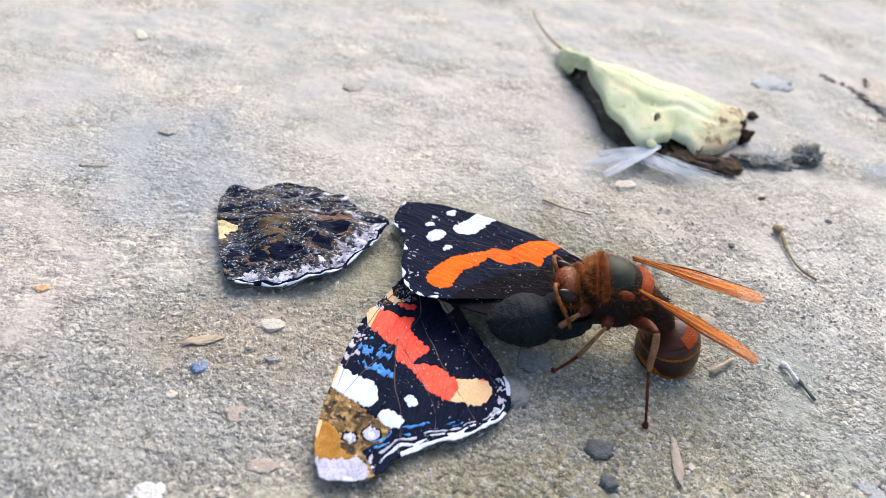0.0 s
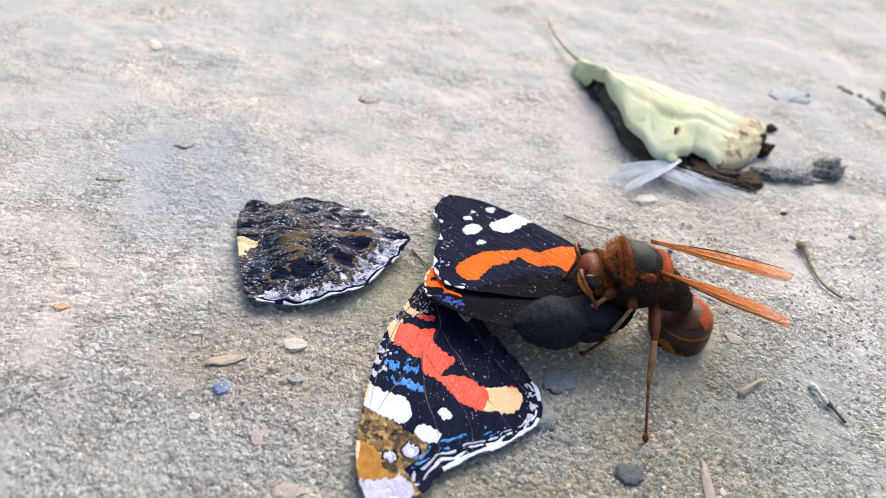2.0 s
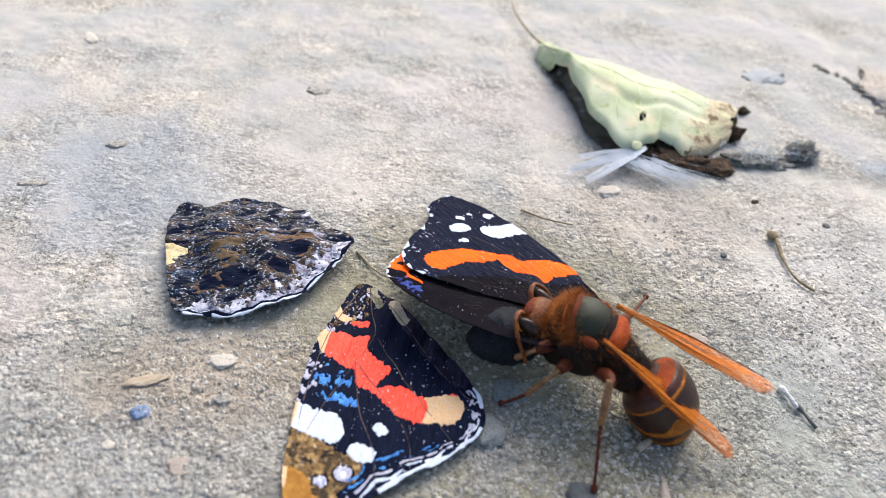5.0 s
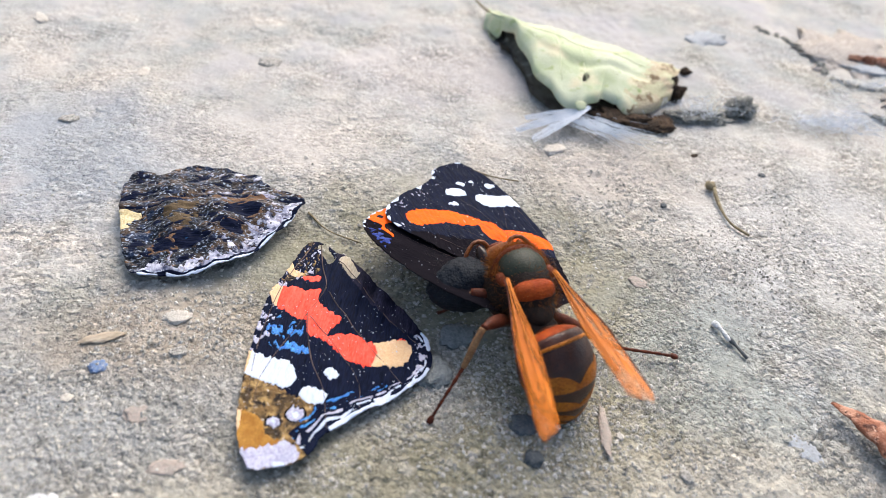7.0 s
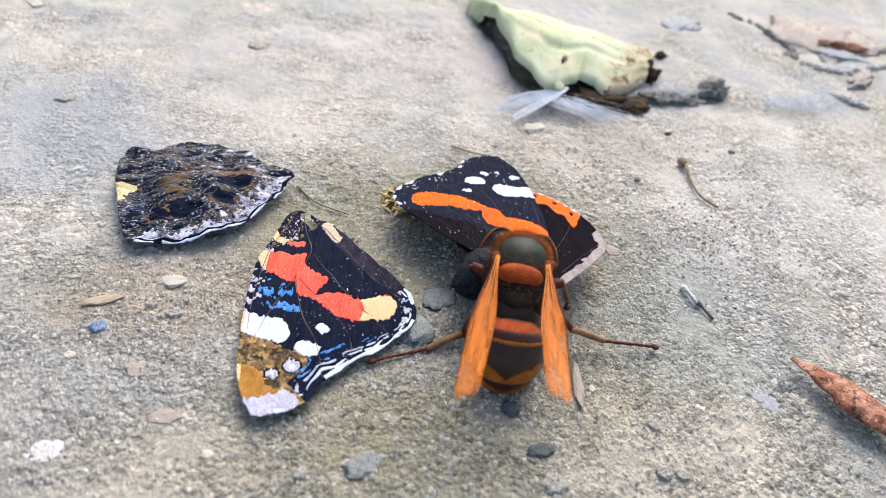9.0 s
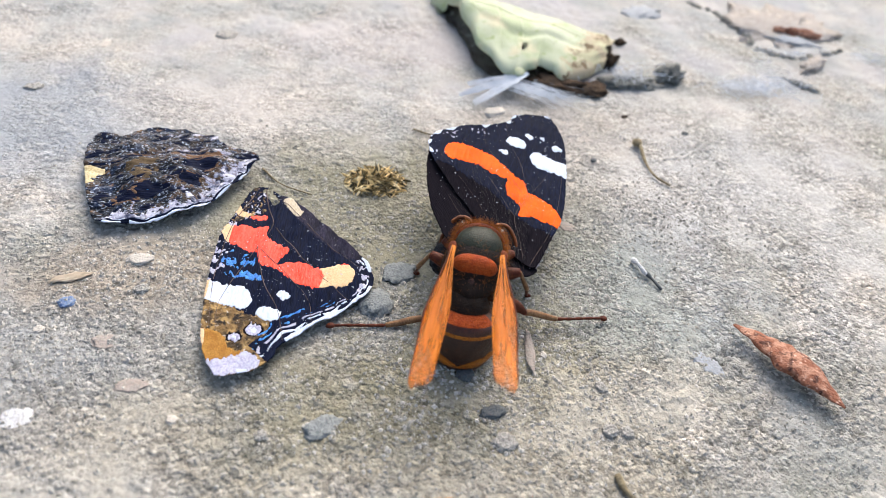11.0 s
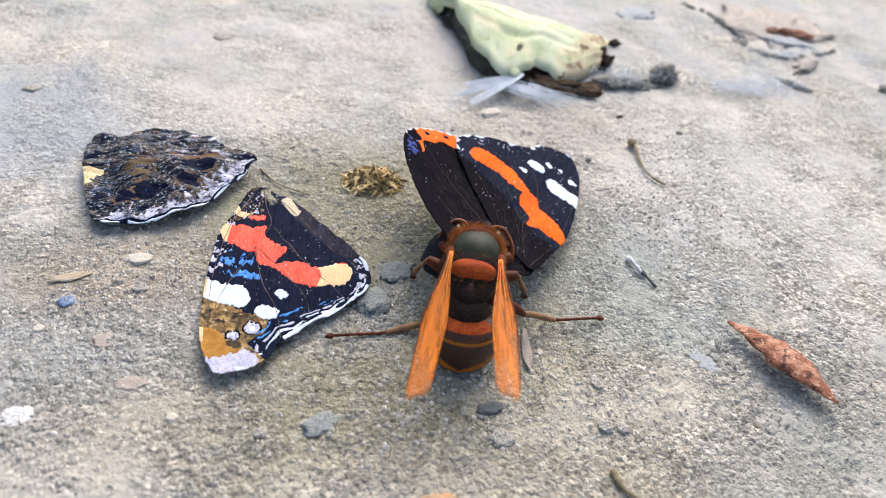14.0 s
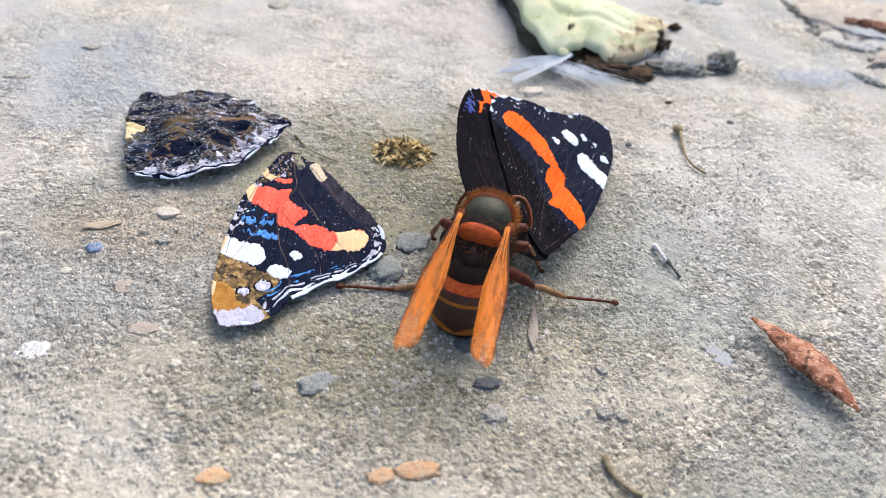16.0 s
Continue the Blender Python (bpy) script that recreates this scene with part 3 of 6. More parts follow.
def build_ground():
    inner_x = np.r_[np.arange(-75, -52, 0.55), np.arange(-52, 52, 0.24), np.arange(52, 118.01, 0.6)]
    inner_y = np.r_[np.arange(-52, -42, 0.5), np.arange(-42, 26, 0.24), np.arange(26, 112.01, 0.6)]
    ring = [1.0, 2.5, 5, 9, 16, 30, 60, 120, 300, 800, 2500, 8000, 30000]
    xs = np.r_[[inner_x[0] - r for r in ring[::-1]], inner_x, [inner_x[-1] + r for r in ring]]
    ys = np.r_[[inner_y[0] - r for r in ring[::-1]], inner_y, [inner_y[-1] + r for r in ring]]
    gx, gy = np.meshgrid(xs, ys)
    far = np.clip((np.maximum(np.abs(gx - 20) - 95, np.abs(gy - 30) - 82)) / 40, 0, 1)
    gz = ground_height(gx, gy) * (1 - far)
    nx, ny = len(xs), len(ys)
    me = bpy.data.meshes.new("ground")
    verts = np.stack([gx, gy, gz], -1).reshape(-1, 3) * MM
    idx = np.arange(nx * ny).reshape(ny, nx)
    quads = np.stack([idx[:-1, :-1], idx[:-1, 1:], idx[1:, 1:], idx[1:, :-1]], -1).reshape(-1, 4)
    me.from_pydata(verts.tolist(), [], quads.tolist())
    me.materials.append(M_GROUND)
    me.polygons.foreach_set("use_smooth", [True] * len(me.polygons))
    tagged(new("ground", me), "worn grey-beige concrete ground with gritty dust", "ground", kind="structure")


def floor_z(x, y):
    return float(ground_height(np.array([x], float), np.array([y], float))[0])


build_ground()


def build_grit():
    rnd = np.random.RandomState(5)
    base = [(1, 0, 0), (-1, 0, 0), (0, 1, 0), (0, -1, 0), (0, 0, 1), (0, 0, -1)]
    tris = [(0, 2, 4), (2, 1, 4), (1, 3, 4), (3, 0, 4), (2, 0, 5), (1, 2, 5), (3, 1, 5), (0, 3, 5)]
    verts, faces = [], []
    x, y = rnd.uniform(-56, 56, 84000), rnd.uniform(-44, 34, 84000)
    dense = fractal(x / 14, y / 14, 51, 3) + rnd.uniform(-0.5, 0.5, len(x)) > -0.15
    near = y < 16 + rnd.uniform(-14, 10, len(x))
    x, y = x[dense & near], y[dense & near]
    wx, wy = rnd.normal(4, 20, 22000), rnd.normal(-9, 14, 22000)
    sandy = (fractal(wx / 7, wy / 7, 57, 3) > -0.35) & (wy > -42)
    x, y = np.r_[x, wx[sandy]], np.r_[y, wy[sandy]]
    z = ground_height(x, y)
    for px, py, pz in zip(x, y, z):
        r = 0.055 + 0.26 * rnd.uniform() ** 5
        s = r * rnd.uniform(0.6, 1.3, 3)
        a = rnd.uniform(0, 6.28)
        n = len(verts)
        for bx, by, bz in base:
            j = rnd.uniform(0.75, 1.25)
            qx, qy = bx * s[0] * j, by * s[1] * j
            verts.append(((px + qx * math.cos(a) - qy * math.sin(a)) * MM, (py + qx * math.sin(a) + qy * math.cos(a)) * MM, (pz + r * 0.15 + bz * s[2] * 0.7 * j) * MM))
        faces += [(n + i, n + j, n + k) for i, j, k in tris]
    me = mesh_of("grit", verts, faces, M_GRIT, False)
    tagged(new("grit", me), "loose pale sand grains and grit lying on the concrete", "grit", kind="stuff")


build_grit()


# ---- butterfly wings ----
# Wing space: x runs from the wing's root along its leading edge, y towards the trailing edge, in mm.
FOREWING = [(0, -0.4), (1.1, -1.5), (4.1, -2.2), (7.2, -2.9), (9.7, -3.5), (13.4, -3.7), (17.8, -3.5), (21.8, -3.2), (25.4, -2.7), (28.0, -2.1), (30.4, -1.0), (31.8, 0.4), (31.2, 2.2), (30.4, 4.0), (29.2, 5.4), (27.5, 5.9), (26.0, 7.2), (24.3, 9.0), (22.7, 11.3), (21.0, 13.2), (19.2, 14.8), (16.8, 15.6), (14.5, 15.0), (12.4, 13.8), (10.4, 12.1), (8.4, 10.2), (6.6, 8.4), (4.8, 6.8), (2.6, 4.6), (1.2, 2.0)]
HINDWING = [(0, -0.6), (2.6, -3.4), (6.0, -7.0), (10.3, -10.7), (13.2, -11.4), (16.8, -10.9), (19.9, -9.8), (22.6, -8.2), (24.6, -5.8), (25.9, -3.0), (26.0, -0.4), (25.4, 1.4), (22.9, 3.6), (18.0, 5.9), (12.5, 7.5), (7.0, 7.7), (3.0, 5.8), (0.8, 2.6)]
BAND = [(8.6, -3.9), (8.6, -2.3), (8.7, 0.1), (8.2, 2.0), (10.0, 1.9), (11.6, 3.8), (13.2, 4.4), (14.5, 4.3), (14.4, 6.4), (15.1, 8.3), (14.9, 10.2), (14.2, 11.9), (15.2, 13.2), (16.9, 13.1), (18.2, 11.9), (18.4, 9.6), (18.4, 8.2), (18.2, 6.9), (16.9, 5.2), (15.6, 3.4), (15.2, 1.9), (13.4, 1.3), (12.4, -1.2), (11.2, -2.9)]
NOTCHED = {(13.2, 4.4): (12.6, 5.1), (14.5, 4.3): (15.1, 3.9), (14.4, 6.4): (14.2, 6.6), (16.9, 5.2): (17.1, 5.6)}
BAND_UNDER = [NOTCHED.get(p, p) for p in BAND]
WHITE_BAR = [(18.7, -3.9), (18.6, -3.2), (18.9, -1.7), (19.2, 0.8), (20.9, 2.0), (22.4, 1.2), (22.0, -1.3), (21.5, -3.6)]
VEINS = [[(0.2, 0.3), (4.0, 1.2), (7.9, 2.4), (12.3, 1.2), (17.5, -0.6), (22, -1.6), (26, -1.0)], [(7.9, 2.4), (13.6, 6.8), (17.3, 10.1), (20.2, 12.8)], [(12.3, 1.2), (16.1, 4.9), (20.4, 8.2), (23.8, 9.0)], [(3.0, 3.0), (5.0, 5.0), (10.7, 9.5), (15.0, 14.2)], [(12.3, 1.2), (15.5, 2.0), (19.2, 3.3), (22.1, 5.0), (26.6, 6.2)], [(0.4, -0.5), (9.0, -2.6), (18, -2.8), (25, -2.0)]]
HIND_VEINS = [[(1, 0), (9, -2.5), (16, -4.0), (25, -4.5)], [(6, -1.5), (12, -5.6), (17, -8.2), (21, -8.8)], [(4, 0.2), (12, 0.8), (18, 0.6), (25, -0.6)], [(5, -3.6), (10, -8.6), (12, -10.4)], [(3, 1.6), (8, 4.0), (14, 4.6)]]


def wing(parent, outline, classify, looks, curve, veins, step=0.13, vein_width=0.16, thick=0.09, upside=1, feather=0.22):
    """Builds a wing as its coloured patches, each a mesh, out of one curved grid of scales; veins are raised ribs."""
    loop = smooth_loop(outline, 8)
    lo, hi = loop.min(0) - 0.6, loop.max(0) + 0.6
    gx, gy = np.meshgrid(np.arange(lo[0], hi[0], step), np.arange(lo[1], hi[1], step), indexing="ij")
    cx, cy = (gx[:-1, :-1] + gx[1:, 1:]) / 2, (gy[:-1, :-1] + gy[1:, 1:]) / 2
    jx = cx + 0.07 * fractal(cx * 2.4, cy * 2.4, 61, 2)
    jy = cy + 0.07 * fractal(cx * 2.4 + 90, cy * 2.4, 67, 2)
    on = inside(jx, jy, loop)
    edge, along = distance(cx, cy, loop, True)
    kinds = classify(jx + feather * fractal(cx * 0.9, cy * 4.0, 63, 3, 0.7), jy, edge, along)
    patches = np.pad(np.where(on, kinds, -1), 1, constant_values=-1)
    across, upwards = patches[:-1, 1:-1] != patches[1:, 1:-1], patches[1:-1, :-1] != patches[1:-1, 1:]
    for _ in range(3):
        sx, sy, count = np.zeros(gx.shape), np.zeros(gx.shape), np.zeros(gx.shape)
        for cut, here, there in ((across, np.s_[:, :-1], np.s_[:, 1:]), (upwards, np.s_[:-1, :], np.s_[1:, :])):
            for a, b in ((here, there), (there, here)):
                sx[a] += cut * gx[b]
                sy[a] += cut * gy[b]
                count[a] += cut
        two = count == 2
        gx, gy = np.where(two, 0.5 * gx + 0.25 * sx, gx), np.where(two, 0.5 * gy + 0.25 * sy, gy)
    gz = curve(gx, gy)
    top = np.stack([gx, gy, gz + thick / 2], -1)
    low = np.stack([gx, gy, gz - thick / 2], -1)
    nxy = gx.shape
    idx = np.arange(gx.size).reshape(nxy)
    flat_top, flat_low = top.reshape(-1, 3), low.reshape(-1, 3)
    for code, (name, mat, label) in looks.items():
        cells = np.argwhere(on & (kinds == code))
        if not len(cells):
            continue
        a, b = cells[:, 0], cells[:, 1]
        quads = np.stack([idx[a, b], idx[a + 1, b], idx[a + 1, b + 1], idx[a, b + 1]], -1)
        used, inv = np.unique(quads, return_inverse=True)
        quads = inv.reshape(-1, 4)
        n = len(used)
        verts = np.concatenate([flat_top[used], flat_low[used]]) * MM
        mask = np.zeros((kinds.shape[0] + 2, kinds.shape[1] + 2), bool)
        mask[1:-1, 1:-1] = on & (kinds == code)
        faces = [quads, (quads + n)[:, ::-1]]
        for (da, db), (p, q) in {(-1, 0): (3, 0), (1, 0): (1, 2), (0, -1): (0, 1), (0, 1): (2, 3)}.items():
            rim = ~mask[a + 1 + da, b + 1 + db]
            faces.append(np.stack([quads[rim, q], quads[rim, p], quads[rim, p] + n, quads[rim, q] + n], -1))
        me = mesh_of(name, verts.tolist(), np.concatenate(faces).tolist(), mat)
        piece(name, me, parent, label)
    for line in veins:
        pts = smooth_line(line, 7)
        keep = inside(pts[:, 0], pts[:, 1], loop)
        pts = pts[keep]
        if len(pts) < 3:
            continue
        pz = curve(pts[:, 0], pts[:, 1]) + upside * thick / 2
        me = tube([(x, y, z) for (x, y), z in zip(pts, pz)], lambda s: vein_width * (0.62 - 0.4 * s), 6, 0.7, W_VEIN, "vein")
        piece("vein", me, parent)


def dust(parent, outline, curve, count, seed, sides=(1,)):
    """Pale dust and loose scales on a wing, doubling as painted glints; one mesh."""
    rnd = np.random.RandomState(seed)
    loop = smooth_loop(outline, 6)
    lo, hi = loop.min(0), loop.max(0)
    xs, ys = rnd.uniform(lo[0], hi[0], 9 * count), rnd.uniform(lo[1], hi[1], 9 * count)
    ok = inside(xs, ys, loop) & (fractal(xs / 4, ys / 4, seed, 2) + rnd.uniform(-0.7, 0.7, len(xs)) > 0)
    xs, ys = xs[ok][:count], ys[ok][:count]
    verts, faces = [], []
    for x, y, z in zip(xs, ys, curve(xs, ys)):
        side = sides[rnd.randint(len(sides))]
        z = z + side * 0.06
        r, a, n = 0.025 + 0.085 * rnd.uniform() ** 4, rnd.uniform(0, 6.28), len(verts)
        long = 1 + 3.0 * rnd.uniform() ** 3
        for k in range(3):
            t = a + 2.09 * k
            verts.append(((x + r * (long if k == 0 else 1) * math.cos(t)) * MM, (y + r * (long if k == 0 else 1) * math.sin(t)) * MM, z * MM))
        verts.append((x * MM, y * MM, (z + side * r) * MM))
        faces += [(n, n + 1, n + 3), (n + 1, n + 2, n + 3), (n + 2, n, n + 3), (n, n + 2, n + 1)]
    piece("dust", mesh_of("dust", verts, faces, W_DUST_GLINT, False), parent, "pale specks of dust that double as scale glints")


def forewing_upper(x, y, edge, along):
    """Upper side: black with an orange band, white bar and spots, thin white fringe."""
    n = np.zeros(x.shape, int)
    n[inside(x, y, smooth_loop([(-1, -2.5), (6, -3.4), (7.5, 1.5), (11, 6.5), (13, 13.8), (8, 11), (2, 5)], 4))] = 7
    n[inside(x, y, smooth_loop(BAND, 4))] = 1
    n[inside(x, y, smooth_loop(WHITE_BAR, 4))] = 2
    for sx, sy, r in ((22.9, 4.2, 1.15), (19.9, 5.6, 0.52), (25.2, 2.6, 0.5), (26.0, 0.7, 0.34), (24.8, -1.6, 0.6)):
        n[((x - sx) / 1.0) ** 2 + ((y - sy) / 1.25) ** 2 < r * r] = 3
    margin = (along > 0.36) & (along < 0.74)
    wave = 0.3 * np.sin(along * 190)
    n[margin & (edge > 0.6) & (edge < 2.0) & (fractal(x * 1.1, y * 1.1, 72, 2) > 0.1) & (fractal(x * 3.4, y * 3.4, 71, 2) > 0.40)] = 5
    n[margin & (edge < 0.26 + 0.7 * wave) & (lattice_noise(along * 46, edge * 0.5, 73) > -0.1)] = 4
    return n


def forewing_under(x, y, edge, along):
    """Underside: coral band, white bar, blue lines, brown marbled tip, wavy white margin."""
    n = np.zeros(x.shape, int)
    n[inside(x, y, smooth_loop([(2.0, 2.4), (5, 4.4), (9, 7.6), (12.5, 11.4), (13.6, 14.4), (10, 12), (5, 7.4), (2, 4.6)], 4))] = 10
    brown = inside(x, y, smooth_loop([(21.6, -4), (22.3, -0.4), (23.2, 2.2), (24.0, 4.4), (27.6, 4.0), (29.0, 5.5), (33, 2), (31, -3)], 4))
    n[brown] = 7
    base = inside(x, y, smooth_loop([(-1, -2.8), (8.5, -4.2), (7.2, -1.0), (6.2, 1.0), (2, 0.6)], 4))
    speck = fractal(x * 1.4, y * 2.6, 83, 3) * 0.7 + 0.6 * fractal(x * 4, y * 4, 84, 2)
    n[base & (speck > 0.46)] = 9
    n[base & (speck < -0.42)] = 7
    costa = (y < -2.3 + 0.02 * x) & (x > 8) & (x < 19) & (fractal(x * 2.2, y * 2.2, 85, 2) > 0.22)
    n[costa] = 9
    band = inside(x, y, smooth_loop(BAND_UNDER, 4))
    n[band] = 1
    n[band & (x - 0.10 * y > 13.2 + 0.3 * fractal(x * 1.5, y * 1.5, 87, 2)) & (y > 9.4 + 0.5 * fractal(x, y, 88, 2))] = 6
    n[band & (y < -2.4)] = 6
    n[inside(x, y, smooth_loop([(7.2, -0.7), (6.3, 0.6), (5.9, 1.4), (6.7, 1.4), (7.3, 0.4)], 4))] = 1
    n[inside(x, y, smooth_loop([(4.6, -2.4), (5.6, -1.6), (6.3, -0.6), (6.9, -1.0), (6.0, -2.6)], 4))] = 6
    streak = inside(x, y, smooth_loop([(13.6, -2.2), (13.6, 1.0), (15.2, 1.4), (18.2, 2.8), (17.6, 0.4), (17.0, -2.2)], 4))
    n[streak & (0.8 * np.sin(x * 3.0 + 1.2 * fractal(x, y * 0.8, 89, 2)) + 0.7 * fractal(x * 1.5, y * 1.5, 90, 2) + 0.8 * fractal(x * 4, y * 4, 99, 2) > 0.42)] = 5
    n[inside(x, y, smooth_loop(WHITE_BAR, 4))] = 2
    n[(x > 18.6) & (x < 21.4) & (y < -3.1)] = 6
    n[((x - 22.9) / 0.95) ** 2 + ((y - 4.1) / 1.4) ** 2 < 1] = 3
    n[(x - 19.9) ** 2 + ((y - 5.4) / 1.15) ** 2 < 0.45] = 3
    for sx, sy, r in ((25.3, 2.9, 0.95), (26.4, 1.0, 0.75)):
        d = np.hypot(x - sx, (y - sy) * 0.85)
        n[(d < r)] = 8
        n[d < r * 0.78] = 9
        n[d < r * 0.3] = 3
    ochre = inside(x, y, smooth_loop([(26.2, -2.9), (25.9, -1.3), (26.7, 0.0), (27.9, 0.6), (28.3, 1.9), (29.0, 2.1), (30.2, -0.8), (29.0, -2.4)], 4))
    n[ochre] = 11
    n[ochre & (y < -2.0 - 0.4 * fractal(x, y, 91, 2)) & (x < 28.6)] = 6
    n[inside(x, y, smooth_loop([(30.2, -1.2), (29.0, 1.4), (28.3, 3.0), (29.2, 4.1), (30.3, 3.9), (31.5, 1.4), (31.8, 0)], 4))] = 9
    margin = (along > 0.40) & (along < 0.76)
    wave = 0.16 * np.sin(along * 150 + 2 * fractal(x / 3, y / 3, 92, 2)) + 0.30 * fractal(x * 0.55, y * 0.55, 93, 3)
    speck = fractal(x * 3.2, y * 3.2, 95, 2)
    soft = fractal(x * 1.1, y * 1.1, 96, 2)
    outer = margin & (along > 0.455)
    e = edge * (1 + 0.9 * np.clip((along - 0.56) / 0.10, 0, 1)) + wave
    n[outer & (e < 2.6)] = 0
    n[outer & (e > 2.2) & (e < 3.4) & (along < 0.62) & (0.6 * np.sin(e * 9) + 0.7 * soft + 0.6 * speck > 0.62)] = 5
    n[outer & (e > 1.62) & (e < 1.92) & (soft + 0.4 * speck > -0.3)] = 9
    n[outer & (e > 0.92) & (e < 1.30) & (soft + 0.3 * speck > -0.5)] = 4
    n[outer & (along > 0.66) & (edge > 0.5) & (edge < 1.5) & (speck > 0.2)] = 9
    n[margin & (edge < 0.42 + 0.4 * wave) & (edge < 0.5) & (lattice_noise(along * 30, edge * 0.2, 97) > -0.25)] = 4
    return n


def hindwing_upper(x, y, edge, along):
    """Upper side: brown-black, orange outer border with black dots, blue spot at the inner corner, pale leading edge."""
    n = np.full(x.shape, 7)
    ang = np.degrees(np.arctan2(y, x))
    rim = (ang > -28) & (ang < 3.5) & (x > 12)
    n[rim & (edge < 2.7 + 0.3 * np.sin(ang * 0.9))] = 1
    dots = rim & (np.abs(edge - 1.1) < 0.35) & (np.sin(ang * 0.95) > 0.72)
    n[dots] = 27 + np.floor(ang * 0.95 / (2 * math.pi)).astype(int)[dots]
    n[(ang > -1.2) & (x > 20.5) & (edge < 2.3 + 0.4 * fractal(x, y, 99, 2))] = 7
    n[(ang > -0.4) & (x > 21) & (edge > 0.5) & (fractal(x * 2.2, y * 2.2, 94, 2) > -0.15) & (edge < 1.8 + 0.5 * fractal(x * 1.5, y * 1.5, 99, 2))] = 5
    n[rim & (edge < 0.18 + 0.14 * np.sin(ang * 2.2))] = 4
    n[(ang < -36) & (edge < 1.1 + 0.3 * fractal(x, y, 98, 2)) & (x > 1)] = 9
    return n


FORE_UPPER = {0: ("membrane", W_BLACK, "velvety black wing scales"), 1: ("band", W_ORANGE, "vivid orange band"), 2: ("bar", W_WHITE, "white bar"), 3: ("spot", W_WHITE, "round white spots"), 4: ("fringe", W_WHITE, "scalloped white fringe"), 5: ("dusting", W_LILAC, "pale blue scale dusting"), 7: ("base_patch", W_BROWNBLACK, "brown-black furry wing base")}
FORE_UNDER = {0: ("membrane", W_BLACK, "velvety black wing scales"), 1: ("band", W_RED, "coral red band"), 2: ("bar", W_WHITE, "white bar"), 3: ("spot", W_WHITE, "round white spots"), 4: ("fringe", W_WHITE, "wavy white margin lines"), 5: ("dusting", W_BLUE, "bright blue scale lines"), 6: ("cream_patch", W_CREAM, "cream yellow patch"), 7: ("marbling", W_TIP, "olive brown marbled tip"), 8: ("dark_marbling", W_BROWNBLACK, "brown-black marbling"), 9: ("lilac_patch", W_LILAC, "pale lilac scales"), 10: ("inner_margin", W_VIOLET, "violet-grey inner margin"), 11: ("tip_patch", W_OCHRE, "ochre tip patch")}
HIND_UPPER = {1: ("border", W_ORANGE, "orange border"), 4: ("fringe", W_WHITE, "scalloped white fringe"), 5: ("corner_spot", W_DEEPBLUE, "blue corner spot"), 7: ("inner_field", W_BROWNBLACK, "brown-black wing field"), 9: ("leading_edge", W_PALE, "pale grey leading edge")}
HIND_UPPER.update({code: ("border_spot", W_BLACK, "black border spot") for code in range(20, 28)})


# the torn-off forewing, underside up
def detached_curve(x, y):
    return 0.85 + 0.016 * (y - 5) ** 2 * np.clip((x - 6) / 20, 0, 1) * 0.35 - 0.45 * np.clip(1 - x / 9, 0, 1) + 0.14 * fractal(x / 3.2, y / 3.2, 101, 2) + 0.13 * np.sin(y * 1.9 + x * 0.35) + 0.05 * fractal(x * 0.5, y * 3.0, 103, 2)


torn_forewing = empty("torn_forewing", mpose(-11.5, 8.14, 0.0, 0, 0, -114.96), "torn-off black butterfly forewing with coral band and white spots", "butterfly wing", "wings lying on the ground")
STUB = [(2.0, 3.9), (2.9, 3.0), (4.3, 3.9), (5.6, 4.9), (4.8, 5.8), (3.4, 5.0)]


def torn_classify(x, y, edge, along):
    n = forewing_under(x, y, edge, along)
    n[inside(x, y, smooth_loop(STUB, 4))] = 12
    n[(distance(x, y, np.array([(1.0, 0.6), (3.0, 2.0)]))[0] < 0.6)] = 13
    return n


wing(torn_forewing, FOREWING, torn_classify, {**FORE_UNDER, 12: ("stub", W_STUB, "pale creamy torn wing root")}, detached_curve, VEINS, 0.09, 0.11)
dust(torn_forewing, FOREWING, detached_curve, 420, 201)


# the torn-off hindwing, underside up, crumpled and mottled
MOTTLED = [(-8.9, 10.8), (-7.3, 10.6), (-6.2, 9.9), (-3.9, 11.1), (-1.2, 11.7), (1.3, 10.8), (3.5, 9.2), (6.4, 8.3), (6.8, 6.2), (8.3, 4.8), (10.6, 3.8), (11.9, 2.5), (11.5, 0.8), (10.4, -0.9), (8.6, -3.4), (6.3, -5.9), (3.4, -8.0), (0.7, -9.3), (-2.0, -9.8), (-4.7, -9.6), (-7.3, -9.1), (-8.5, -8.4), (-9.2, -6.2), (-9.8, -3.2), (-10.1, -0.2), (-10.5, 2.9), (-10.6, 6.6), (-10.0, 9.3)]


def mottled_curve(x, y):
    bulge = 2.1 * np.exp(-((x - 1) / 9.0) ** 2 - ((y + 1.5) / 6.5) ** 2)
    ridge = 0.55 * np.exp(-((y - 1.6 + 0.12 * x) / 1.5) ** 2) + 0.4 * np.exp(-((y - 6.5) / 1.8) ** 2)
    folds = 0.30 * np.sin(x * 1.1 + 0.8 * np.sin(y * 0.5)) * np.exp(-((y + 2) / 9) ** 2) + 0.34 * fractal(x / 2.8, y / 1.8, 111, 3)
    lip = 0.5 * np.exp(-((y + 9) / 1.2) ** 2)
    return 0.55 + bulge + ridge + folds + lip


